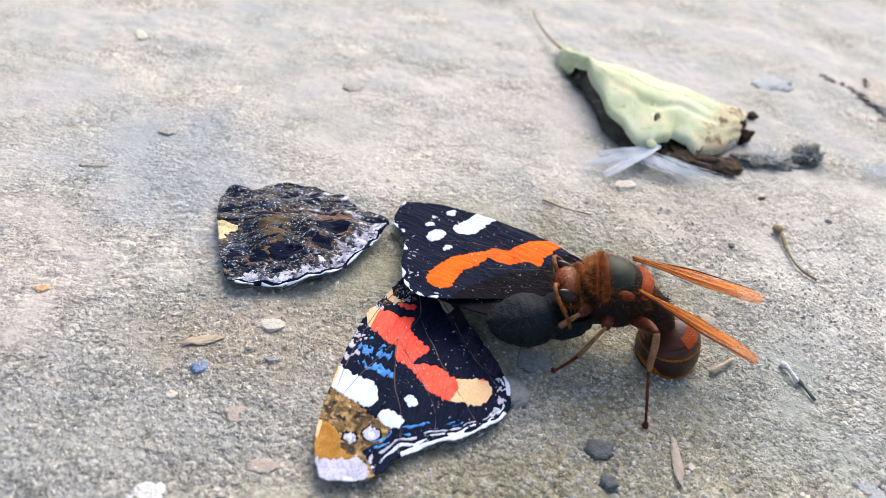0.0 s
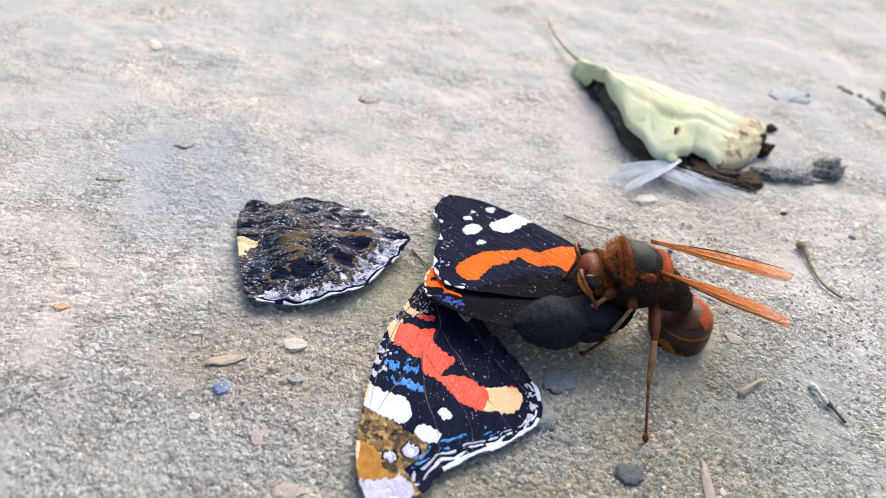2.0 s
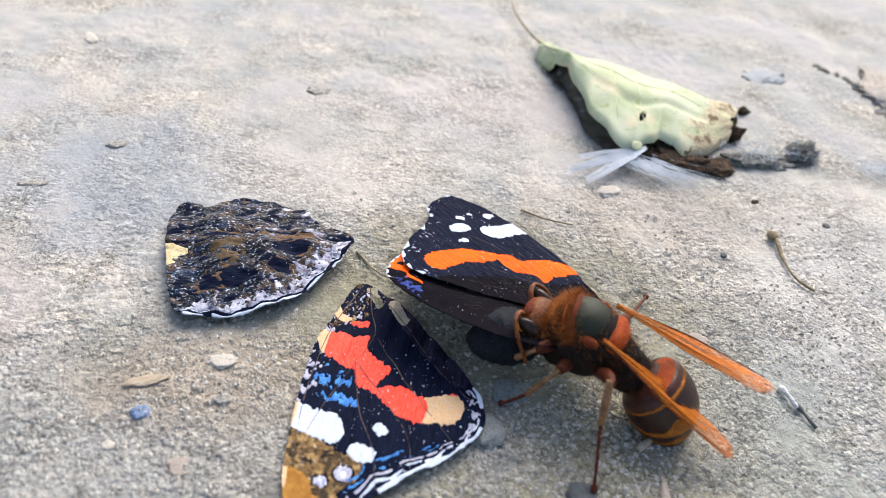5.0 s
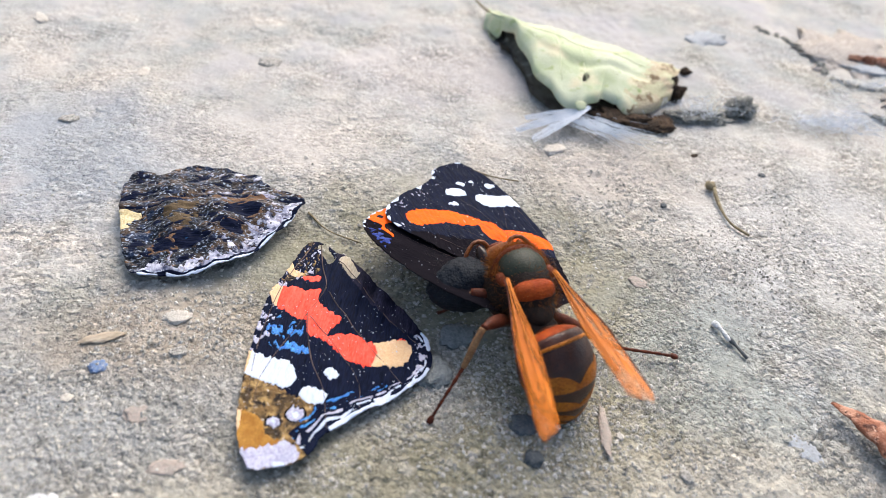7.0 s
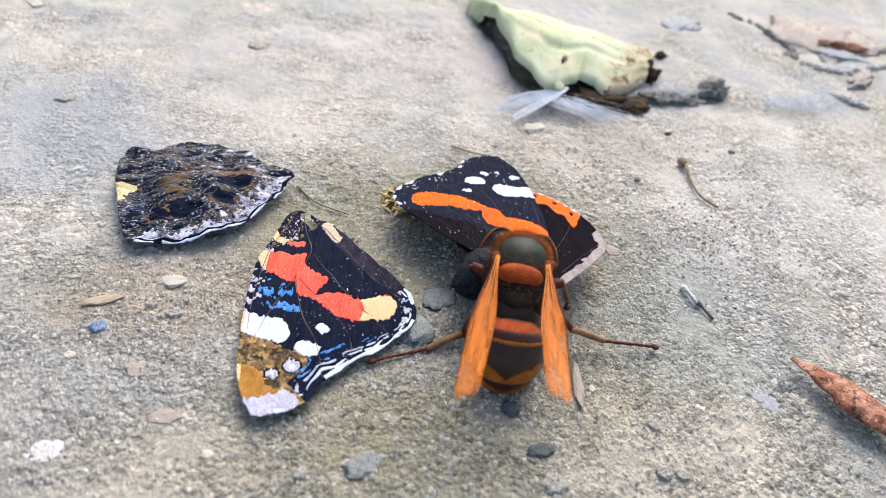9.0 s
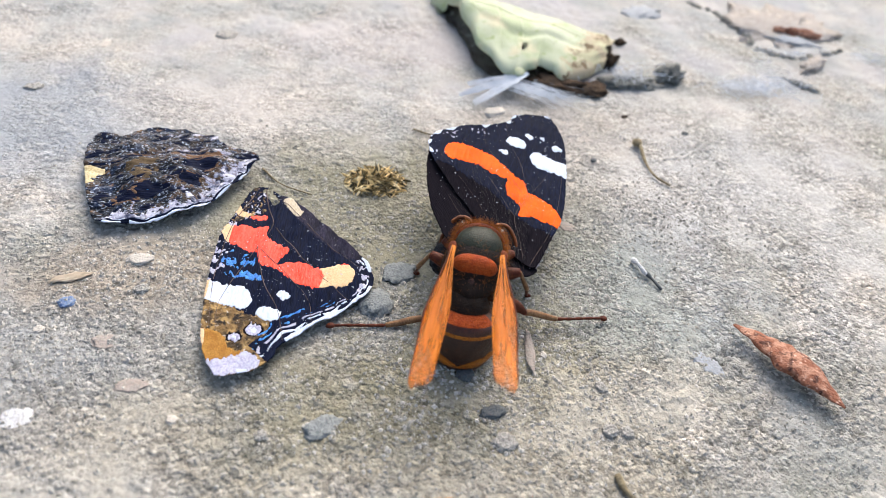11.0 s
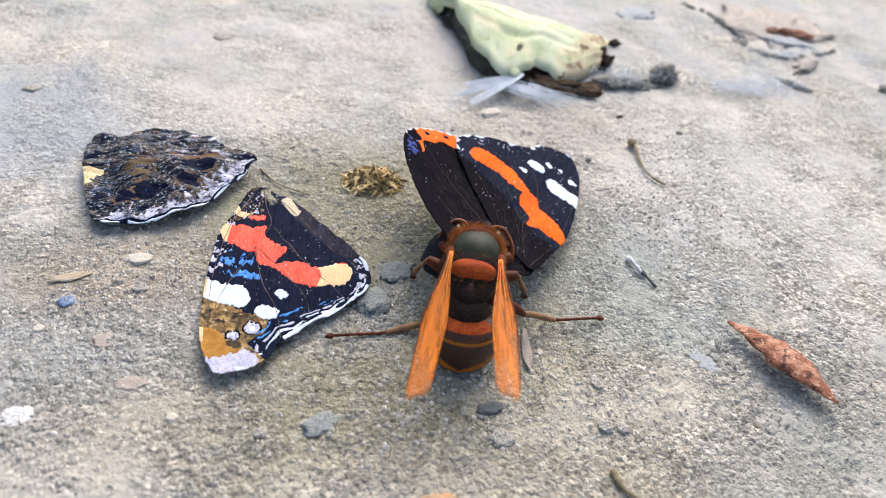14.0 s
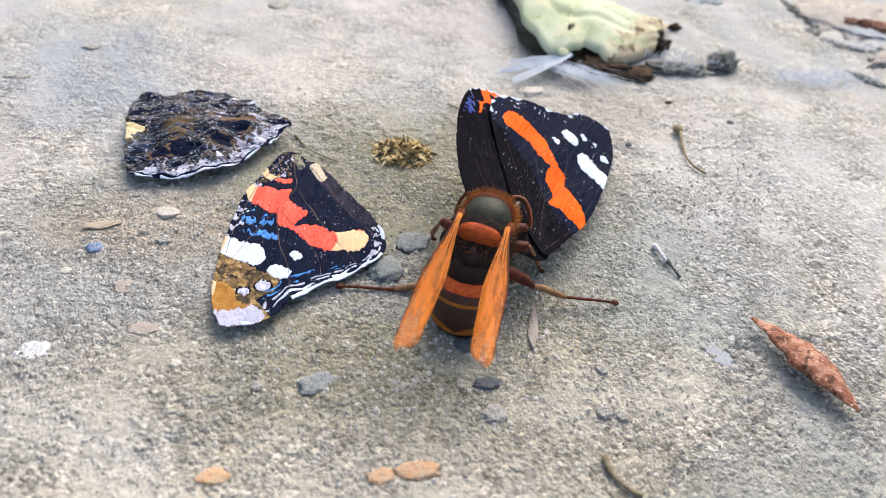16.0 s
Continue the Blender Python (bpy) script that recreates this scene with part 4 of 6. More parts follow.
def mottled_classify(x, y, edge, along):
    f2 = fractal(x / 1.0, y / 0.8, 127, 3)
    n = np.zeros(x.shape, int)
    for cx, cy, rx, ry in ((4.4, -0.2, 2.3, 1.35), (-2.4, -4.4, 1.7, 1.4), (2.8, -3.4, 1.3, 1.0), (-5.0, -5.2, 1.5, 1.1), (-3.6, 3.4, 3.2, 0.75)):
        ring = ((x - cx) / rx) ** 2 + ((y - cy) / ry) ** 2
        d = ring + 0.35 * f2
        n[(d > 0.95) & (d < 1.35) & (f2 > 0.1)] = 6
        n[d < 0.85] = 1
        n[(ring < 0.012) & (f2 > 0.15)] = 5
    n[inside(x, y, smooth_loop([(0.4, 2.6), (4, 2.9), (8.4, 3.6), (7, 1.9), (2.4, 0.6)], 4)) & (f2 > 0.0)] = 6
    n[inside(x, y, smooth_loop([(-5.2, 1.2), (-1.0, 1.8), (-1.4, -1.8), (-3.6, -2.6)], 4)) & (f2 > -0.05)] = 10
    lines = fractal(x / 1.3 + 0.5 * y, y / 0.7 - 0.3 * x, 137, 3)
    n[(lines > 0.52) & (x > 1.5 + 2.2 * f2) & (y > 2)] = 9
    n[(lines < -0.42) & (n == 0)] = 1
    margin = (along > 0.40) & (along < 0.745)
    wave = 0.3 * np.sin(along * 170) + 0.25 * fractal(x, y, 131, 2)
    band = (1.9 + 1.4 * np.clip((0.62 - along) / 0.2, 0, 1))
    near = np.clip(1 - edge / (band + 0.7 + 1.6 * wave), 0, 1)
    n[margin & (near > 0) & (0.8 * fractal(along * 95, edge * 0.5, 135, 3) + 1.5 * near > 0.45) & (fractal(x * 2.4, y * 2.4, 139, 2) > -0.22 - 0.5 * near)] = 9
    n[margin & (edge < 0.50 + 0.4 * wave)] = 1
    n[margin & (edge < 0.20 + 0.3 * wave) & (lattice_noise(along * 44, edge * 0.3, 133) > -0.2)] = 4
    n[margin & (edge > 0.46 + 0.5 * wave) & (edge < 0.58 + 0.5 * wave) & (f2 > 0.0)] = 4
    n[inside(x, y, smooth_loop([(-11, 2.2), (-9.0, 2.0), (-7.9, 1.1), (-8.7, 0.3), (-9.3, -1.0), (-10.6, -1.1)], 4)) & (f2 > -0.75)] = 3
    return n


MOTTLED_LOOKS = {0: ("marbled_field", W_MARBLE, "marbled brown-black scales"), 1: ("dark_ring", W_BLACK, "blue-black ring marks"), 3: ("costal_patch", W_YELLOW, "pale yellow edge patch"), 4: ("fringe", W_WHITE, "white scalloped fringe"), 5: ("eye_spot", W_BLUE, "blue eye spot centres"), 6: ("tan_mark", W_TAN, "tan wavy marks"), 9: ("silver_margin", W_SILVER, "silvery lilac margin"), 10: ("ochre_mark", W_OLIVE, "ochre brown cell mark")}
torn_hindwing = empty("torn_hindwing", mpose(-26.69, 14.85, 0.1), "torn-off butterfly hindwing with mottled brown-black underside and pale fringe", "butterfly wing", "wings lying on the ground")
wing(torn_hindwing, MOTTLED, mottled_classify, MOTTLED_LOOKS, mottled_curve, [[(-1.5, 1.6), (2, -1.2), (5, -3.0), (7, -4.6)], [(0.4, -2.6), (3, -4.6), (5, -6.0)]], 0.09, 0.12, feather=0.25)
dust(torn_hindwing, MOTTLED, mottled_curve, 190, 203)


# ---- the butterfly that is being eaten: body, one forewing, one hindwing ----
butterfly = empty("butterfly", mpose(-1, 0, 3.5, 0, 0, 180), "dead red-banded black butterfly gripped by the hornet, wings half open", "butterfly")


def abdomen_shape(x, y, z):
    r = 1.0 - 0.25 * max(0.0, y) ** 2 + 0.02 * math.cos(9 * math.pi * y)
    return x * r, y, z * r


piece("abdomen", blob("abdomen", (3.1, 4.6, 2.9), B_BODY, 44, 28, abdomen_shape, 0.08, 4), butterfly, "black furry ringed abdomen", mpose(-1.6, 1.1, 0.4, 0, 0, -90))
piece("thorax", blob("thorax", (3.0, 3.8, 2.6), B_BODY, 20, 24, None, 0.12, 9), butterfly, "black hairy thorax", mpose(-6.5, 0.4, 0.0, 0, 0, -90))
rnd = random.Random(7)
fur = []
for _ in range(1500):
    d = Vector((rnd.gauss(0, 1), rnd.gauss(0, 1), rnd.gauss(0.4, 1))).normalized()
    c, r = ((-1.6, 1.1, 0.4), (4.5, 3.05, 2.85)) if rnd.random() < 0.55 else ((-6.5, 0.4, 0), (3.6, 2.8, 2.4))
    fur.append(((c[0] + d.x * r[0], c[1] + d.y * r[1], c[2] + d.z * r[2]), d))
piece("fur", hairs("fur", fur, B_HAIR, 0.45, 8, 0.014), butterfly, "sparse grey hairs")


def fore_curve(x, y):
    return 0.09 * np.sin(y * 0.9 + 0.2 * x) * np.clip(x / 12, 0, 1) + 0.002 * (y - 5) ** 2 + 0.06 * fractal(x / 2, y / 2, 141, 2) + 0.05 * fractal(x * 0.5, y * 3.0, 145, 2)


def hind_curve(x, y):
    return 0.05 * np.sin(y * 0.8) + 0.04 * fractal(x / 2, y / 2, 143, 2)


prey_forewing = piece("forewing", None, butterfly, "black forewing with orange band and white spots")
wing(prey_forewing, FOREWING, forewing_upper, FORE_UPPER, fore_curve, VEINS, 0.095, 0.045)
dust(prey_forewing, FOREWING, fore_curve, 260, 205)
prey_hindwing = piece("hindwing", None, butterfly, "brown-black hindwing with orange border")
wing(prey_hindwing, HINDWING, hindwing_upper, HIND_UPPER, hind_curve, HIND_VEINS, 0.13, 0.05)
dust(prey_hindwing, HINDWING, hind_curve, 110, 207)
rnd = random.Random(17)
for wing_part, lo, hi in ((prey_forewing, (1, 0.5), (15, 9)), (prey_hindwing, (1, -3), (17, 4))):
    tufts = []
    for _ in range(420):
        x = rnd.uniform(lo[0], hi[0])
        y = rnd.uniform(lo[1], hi[1]) * min(1.0, 0.2 + x / 14)
        tufts.append(((x, y, 0.1), (1.0, 0.5, 0.35)))
    piece("fur", hairs("fur", tufts, B_HAIR, 1.1, 18, 0.013), wing_part, "fine grey-brown hairs")


# ---- the hornet: heads along +y, origin in the middle of its thorax ----
hornet = empty("hornet", mpose(9, 0, 9.3, 12, 0, 80), "large brown and rust hornet with amber wings, feeding on the butterfly", "hornet")


def thorax_shape(x, y, z):
    r = 1 - 0.12 * y * y
    return x * r, y, (z * r if z < 0 else z * (1 - 0.22 * y * y))


def patch(name, centre, radii, mat, parent, label="", turn=(0, 0, 0), rings=16, sides=22, shape=None):
    return piece(name, blob(name, radii, mat, rings, sides, shape, 0.03, len(name)), parent, label, mpose(*centre, *turn))


patch("thorax", (0, 0, -0.3), (3.35, 4.5, 3.3), H_DARK, hornet, "black-brown chitin thorax", shape=thorax_shape)
patch("scutum", (0, 1.25, 1.2), (2.75, 2.8, 2.15), H_SCUTUM, hornet, "shiny olive-black back plate")
patch("neck", (0, 3.2, -0.8), (2.2, 1.5, 1.9), H_DARK, hornet, "dark brown front of the thorax", (10, 0, 0))
arch = [(2.66 * math.cos(a), 1.9 + 1.25 * max(0.0, math.sin(a)) - 0.5 * max(0.0, -math.sin(a)), 0.15 + 2.35 * math.sin(a)) for a in (math.radians(-35 + 250 * k / 24) for k in range(25))]
piece("collar", tube(arch, lambda q: 0.40 + 0.16 * math.sin(math.pi * q) ** 0.7, 14, 0.9, H_RUST, "collar"), hornet, "rust collar arched round the back plate")
rim = [(2.2 * math.cos(a), 3.0 + 0.75 * math.sin(a), 0.0 + 1.95 * math.sin(a)) for a in (math.radians(5 + 170 * k / 20) for k in range(21))]
piece("collar_edge", tube(rim, lambda q: 0.16 + 0.10 * math.sin(math.pi * q), 12, 0.9, H_ORANGE, "collar_edge"), hornet, "orange front rim of the collar")
patch("scutellum", (0, -1.95, 1.55), (2.5, 1.25, 1.45), H_ORANGE, hornet, "orange-red shield plate", (-14, 0, 0), shape=lambda x, y, z: (x, y + 0.12 * abs(x), z * (1 - 0.10 * math.exp(-(x / 0.12) ** 2))))
patch("metanotum", (0, -3.3, -0.2), (2.4, 2.2, 1.6), H_DARK, hornet, "black sloping hind back plate", (-14, 0, 0), shape=lambda x, y, z: (x * (1 + 0.42 * min(0.0, y)), y, z * (1 + 0.3 * min(0.0, y))))
patch("propodeum", (0, -4.9, -1.9), (2.5, 2.6, 2.3), H_DARK, hornet, "black rounded rear of the thorax")
patch("underside", (0, 1.4, -3.4), (2.5, 3.4, 2.2), H_DARK, hornet, "dark hairy leg bases under the thorax", shape=lambda x, y, z: (x * (1 + 0.12 * math.sin(5 * y)), y, z * (1 + 0.1 * math.cos(7 * x))))
for s in (-1, 1):
    patch("tegula", (s * 2.75, 0.3, 1.5), (0.6, 0.9, 0.5), H_RUST, hornet, "rust wing-base scale")
    patch("side_plate", (s * 2.6, 0.4, -1.6), (1.2, 2.6, 2.0), H_DARK, hornet, "brown side plate")
head = piece("head", blob("head", (2.8, 1.65, 2.5), H_TEMPLE, 26, 32, lambda x, y, z: (x * (1 - 0.22 * max(0, -z)), y - 0.16 * z * z, z), 0.04, 3), hornet, "orange-brown head bent down over the prey", mpose(0, 5.0, -2.3, -50, 0, 0))
for s in (-1, 1):
    piece("eye", blob("eye", (0.85, 1.0, 2.1), H_EYE, 18, 20, lambda x, y, z: (x * (1 - 0.25 * z * z), y + 0.35 * z * z - 0.15 * math.exp(-(z / 0.3) ** 2), z)), head, "glossy dark kidney-shaped eye", mpose(s * 2.05, 0.05, 0.5, 0, s * 12, 0))
    piece("eye_rim", tube(smooth_line([(s * 2.1, 1.0, 1.7), (s * 2.5, 1.1, 0.5), (s * 2.3, 1.2, -0.8), (s * 1.7, 1.3, -1.6)], 5), lambda q: 0.34 - 0.1 * q, 8, 0.8, H_FACE, "eye_rim"), head, "yellow cheek strip beside the eye")
    piece("mandible", tube(smooth_line([(s * 1.35, 0.7, -1.6), (s * 1.4, 1.5, -2.4), (s * 0.9, 2.1, -3.0), (s * 0.25, 2.3, -3.3)], 4), lambda q: 0.85 * (1 - 0.75 * q * q), 10, 0.7, H_FACE, "mandible"), head, "yellow mandible with dark tip")
    piece("antenna", tube(smooth_line([(s * 0.8, 6.5, -1.9), (s * 1.7, 7.5, -1.0), (s * 3.0, 7.5, -1.0), (s * 4.1, 6.4, -1.9), (s * 4.5, 5.2, -3.0), (s * 4.3, 4.4, -4.2)], 6), lambda q: (0.29 - 0.10 * q) * (1 + 0.10 * math.sin(70 * q)), 9, 1, H_TEMPLE, "antenna"), hornet, "rust-brown jointed antenna")
piece("face_plate", blob("face_plate", (1.5, 0.7, 1.6), H_FACE, 14, 18, lambda x, y, z: (x * (1 + 0.2 * z), y, z), 0.04, 2), head, "yellow face plate", mpose(0, 1.45, -0.9))
piece("crown", blob("crown", (1.5, 0.9, 0.6), H_RUST, 12, 18), head, "rust crown of the head", mpose(0, 0.1, 2.0))

# the abdomen hangs on a joint behind the thorax
abdomen = piece("abdomen", blob("abdomen", (0.8, 2.3, 0.8), H_BROWN, 12, 14), hornet, "banded brown and amber abdomen", mpose(0, -4.6, -0.5))
ABDOMEN_LENGTH, ABDOMEN_BEND = 11.0, 1.35


def girth(s):
    """The abdomen's radius in mm, s from 0 at its waist to 1 at its tip."""
    return (1 - 0.72 * max(0.0, 1 - s / 0.13) ** 1.6) * 4.05 * (math.sin(math.pi * min(1.0, (s * 0.80 + 0.055)) ** 0.62) ** 0.75) * (1.0 if s < 0.35 else 1 - 0.28 * ((s - 0.35) / 0.65) ** 1.6)


def abdomen_axis(s):
    radius, a = ABDOMEN_LENGTH / ABDOMEN_BEND, ABDOMEN_BEND * s
    return Vector((0, -0.6 - radius * math.sin(a), -radius * (1 - math.cos(a))))


def belt(s0, s1, mat, name, label, scallop=0.0, swell=0.0, closed=False, arc=None):
    rings = []
    for i in range(7):
        q = i / 6
        ring = []
        for k in range(28):
            a = 2 * math.pi * k / 28 if arc is None else math.radians(arc[0] + (arc[1] - arc[0]) * k / 27)
            edge = scallop * (0.55 - 0.55 * math.cos(4 * a) + 0.25 * math.cos(10 * a)) * (1 - q)
            s = s0 + (s1 - s0) * q + edge
            c, r, tilt = abdomen_axis(s), girth(s) + swell + 0.05 * math.sin(math.pi * q), ABDOMEN_BEND * s
            up = 0.92 * r * math.sin(a)
            ring.append(((c.x + r * math.cos(a)) * MM, (c.y - up * math.sin(tilt)) * MM, (c.z + up * math.cos(tilt)) * MM))
        rings.append(ring)
    v, f = lofted(rings, closed)
    if arc is not None:
        f = [face for k, face in enumerate(f) if k % 28 != 27]
    piece(name, mesh_of(name, v, f, mat), abdomen, label)


for k, (s0, s1) in enumerate(((0.0, 0.20), (0.20, 0.50), (0.50, 0.66), (0.66, 0.80), (0.80, 0.91), (0.91, 0.995))):
    cut = s0 + (s1 - s0) * (0.38, 0.80, 0.66, 0.60, 0.55, 0.5)[k]
    if k == 0:
        belt(s0, 0.105, H_MAROON, "waist_ring", "dark red-brown front of the abdomen", 0, 0.0, True)
        belt(0.05, 0.115, H_ORANGE, "front_band", "orange-red band at the waist", 0, 0.07, arc=(30, 150))
        belt(0.10, s1 - 0.02, H_MAROON, "segment", "red-brown abdomen ring", 0, 0.03)
        belt(s1 - 0.025, s1, H_YELLOW, "rear_band", "amber edge of an abdomen ring", 0, 0.06)
    else:
        belt(s0, cut + 0.03, H_BROWN, "segment", "dark brown abdomen ring", 0, 0.0)
        belt(cut, s1, H_YELLOW, "rear_band", "amber scalloped edge of an abdomen ring", -0.085 if k == 1 else -0.05, 0.06)
tip_at = abdomen_axis(0.985)
piece("tip", blob("tip", (0.75, 1.2, 0.7), H_YELLOW, 8, 12), abdomen, "amber abdomen tip", mpose(*tip_at, 20, 0, 0))

# wings, folded lengthwise into narrow blades; each hangs on its own joint and points along -y
WING_LENGTH = 17.8


def blade_half(q):
    swell = min(1.0, q / 0.55)
    return (0.24 + 1.02 * swell * swell * (3 - 2 * swell)) * (1 - 0.12 * max(0.0, q - 0.55) / 0.45) * (1 if q < 0.94 else 1 - 0.5 * ((q - 0.94) / 0.06) ** 2)


def build_wing(side):
    w = piece("wing", None, hornet, "amber translucent folded wing", mpose(side * 2.7, -0.6, 2.5))
    verts, faces, n, cols = [], [], 44, 9
    for i in range(n + 1):
        q = i / n
        for j in range(cols):
            u = (j / (cols - 1)) * 2 - 1
            x = u * blade_half(q) + side * 0.35 * q
            z = 0.35 * (1 - u * u) * 0.6 + 0.09 * math.sin(j * 2.4 + q * 5) - 0.25 * q * q
            verts.append((x, -q * WING_LENGTH - side * u * 0.3 * q ** 6 + 0.22 * q ** 8 * math.sin(j * 2.9 + side), z))
    base = len(verts)
    verts += [(x, y, z - 0.10) for x, y, z in verts]
    for i in range(n):
        for j in range(cols - 1):
            a = i * cols + j
            faces += [(a, a + 1, a + cols + 1, a + cols), (base + a, base + a + cols, base + a + cols + 1, base + a + 1)]
    rim = [i * cols for i in range(n + 1)] + [n * cols + j for j in range(1, cols)] + [i * cols + cols - 1 for i in range(n - 1, -1, -1)] + list(range(cols - 2, 0, -1))
    for a, b in zip(rim, rim[1:] + rim[:1]):
        faces.append((a, b, b + base, a + base))
    piece("membrane", mesh_of("membrane", [(x * MM, y * MM, z * MM) for x, y, z in verts], faces, H_WING), w, "amber membrane")
    for u0, u1, q1 in ((-0.96, -0.96, 0.93), (-0.45, -0.55, 0.8), (0.2, 0.1, 0.75), (0.6, 0.65, 0.6), (0.95, 0.96, 0.85)):
        pts = []
        for i in range(15):
            q = q1 * i / 14
            u = u0 + (u1 - u0) * i / 14
            pts.append((u * blade_half(q) + side * 0.35 * q, -q * WING_LENGTH, 0.35 * (1 - u * u) * 0.6 + 0.1 - 0.25 * q * q))
        piece("vein", tube(pts, lambda q: 0.055 - 0.03 * q, 6, 1, H_WINGVEIN, "vein"), w)
    rib = [(side * 0.97 * blade_half(q) + side * 0.35 * q, -q * WING_LENGTH, 0.1 - 0.25 * q * q) for q in (i / 16 * 0.95 for i in range(17))]
    piece("leading_rib", tube(rib, lambda q: 0.11 - 0.07 * q, 7, 1, H_LEG, "leading_rib"), w, "dark red-brown leading edge")
    return w


wing_left, wing_right = build_wing(-1), build_wing(1)


def build_leg(name, joints, radii, at, label):
    """joints: hip, knee, ankle and foot in the leg's space (mm)."""
    leg = piece(name, None, hornet, label, at)
    hip, knee, ankle, toe = (Vector(j) for j in joints)
    mid = hip.lerp(knee, 0.5) + Vector((0, 0, 0.25))
    piece("femur", tube(smooth_line([hip, mid, knee], 5), lambda q: radii[0] * (0.6 + 0.3 * math.sin(math.pi * q)), 10, 1, H_LEG, "femur"), leg)
    piece("tibia", tube(smooth_line([knee, knee.lerp(ankle, 0.5), ankle], 4), lambda q: radii[1] * (0.55 + 0.35 * q), 9, 1, H_LEG_PALE, "tibia"), leg)
    pts = smooth_line([ankle, ankle.lerp(toe, 0.4) + Vector((0, 0, -0.1)), toe], 8)
    piece("tarsus", tube(pts, lambda q: 0.85 * radii[2] * (1 - 0.15 * q) * (0.85 + 0.3 * abs(math.sin(q * 5 * math.pi))), 8, 1, H_LEG, "tarsus"), leg)
    piece("claw", blob("claw", (0.42, 0.3, 0.25), H_LEG, 8, 10), leg, "", mpose(*(toe + Vector((0.15, 0, -0.02)))))
    piece("spur", hairs("spur", [(tuple(ankle), (0.6, s, -0.5)) for s in (-1, -0.3, 0.4, 1)], H_LEG, 1.0, 2, 0.06), leg)
    return leg


UPPER, LOWER = 5.9, 10.6


def build_hind_leg():
    """The upper and the lower part of a hind leg, each along its own +x."""
    upper = piece("upper_leg", tube(smooth_line([(0, 0, 0), (2.5, 0, 0.3), (4.5, 0, 0.25), (UPPER, 0, 0)], 5), lambda q: 0.38 + 0.34 * math.sin(math.pi * min(1, q + 0.1)), 12, 1, H_LEG, "upper_leg"), hornet, "red-brown thigh of the hind leg")
    lower = piece("lower_leg", tube(smooth_line([(0, 0, 0), (1.2, 0, 0.0), (3.0, 0, -0.4), (4.6, 0, -0.7)], 5), lambda q: 0.21 + 0.19 * math.sin(math.pi * (0.25 + 0.6 * q)), 10, 1, H_LEG_PALE, "lower_leg"), hornet, "tan shin of the hind leg")
    pts = smooth_line([(4.5, 0, -0.7), (6.4, 0, -0.5), (8.6, 0, -0.2), (LOWER, 0, 0)], 8)
    piece("tarsus", tube(pts, lambda q: 0.19 * (1 - 0.2 * q) * (0.8 + 0.35 * abs(math.sin(q * 5 * math.pi))), 8, 1, H_LEG, "tarsus"), lower, "jointed dark foot")
    piece("claw", blob("claw", (0.55, 0.36, 0.28), H_LEG, 8, 10, None, 0.3, 3), lower, "", mpose(LOWER + 0.2, 0, 0))
    piece("spur", hairs("spur", [((4.4, 0, -0.7), (0.6, k, -0.5)) for k in (-1, -0.3, 0.4, 1)], H_LEG, 1.0, 2, 0.05), lower)
    return upper, lower


leg_left, leg_right = build_hind_leg(), build_hind_leg()
for s in (-1, 1):
    build_leg("leg", [(0, 0, 0), (s * 3.2, 1.0, 1.0), (s * 4.6, 2.4, -3.2), (s * 5.0, 4.0, -6.2)], (0.8, 0.36, 0.22), mpose(s * 2.0, 0.4, -2.6), "red-brown middle leg braced beside the prey")
    build_leg("leg", [(0, 0, 0), (s * 2.2, 1.7, 0.3), (s * 2.3, 2.9, -2.2), (s * 1.0, 3.8, -4.2)], (0.75, 0.42, 0.26), mpose(s * 1.9, 2.6, -2.2), "rust front leg gripping the prey")
down = []
rnd = random.Random(12)
for _ in range(3600):
    d = Vector((rnd.gauss(0, 1), rnd.gauss(0.2, 1), abs(rnd.gauss(0.3, 0.8)))).normalized()
    k = rnd.random()
    c, r = ((0, 0, -0.3), (3.0, 4.4, 3.1)) if k < 0.22 else ((0, 2.9, 0.3), (2.85, 1.7, 2.4)) if k < 0.7 else ((0, 4.7, -2.7), (2.9, 1.9, 2.4))
    down.append(((c[0] + d.x * r[0], c[1] + d.y * r[1], c[2] + d.z * r[2]), d))
for _ in range(900):
    a = rnd.uniform(0, 6.283)
    z = rnd.uniform(-0.6, 0.9)
    r = math.sqrt(max(0.0, 1 - (z / 2.4) ** 2)) + 0.02
    d = Vector((math.cos(a), math.sin(a), 0.5 + 0.3 * z))
    down.append(((2.75 * r * math.cos(a), 0.9 + 2.6 * r * math.sin(a), 1.05 + z), d.normalized()))
# a fringe of longer hairs stands out from the collar
for _ in range(450):
    a = math.radians(rnd.uniform(-20, 200))
    d = Vector((math.cos(a) + rnd.gauss(0, 0.25), 0.75 + rnd.gauss(0, 0.35), 0.9 * math.sin(a) + rnd.gauss(0, 0.25))).normalized()
    down.append(((2.85 * math.cos(a), 2.2 + 1.25 * max(0.0, math.sin(a)), 0.2 + 2.6 * math.sin(a)), d))
flank = []
for _ in range(1900):
    d = Vector((rnd.choice((-1, 1)) * abs(rnd.gauss(0.8, 0.3)), rnd.gauss(0, 0.8), rnd.gauss(-0.35, 0.5))).normalized()
    flank.append(((d.x * 3.4, d.y * 4.2, -0.5 + d.z * 3.2), d))
for _ in range(700):
    d = Vector((rnd.gauss(0, 1), rnd.gauss(-0.3, 0.8), rnd.gauss(0, 0.8))).normalized()
    flank.append(((d.x * 2.45, -4.9 + d.y * 2.55, -1.9 + d.z * 2.25), d))
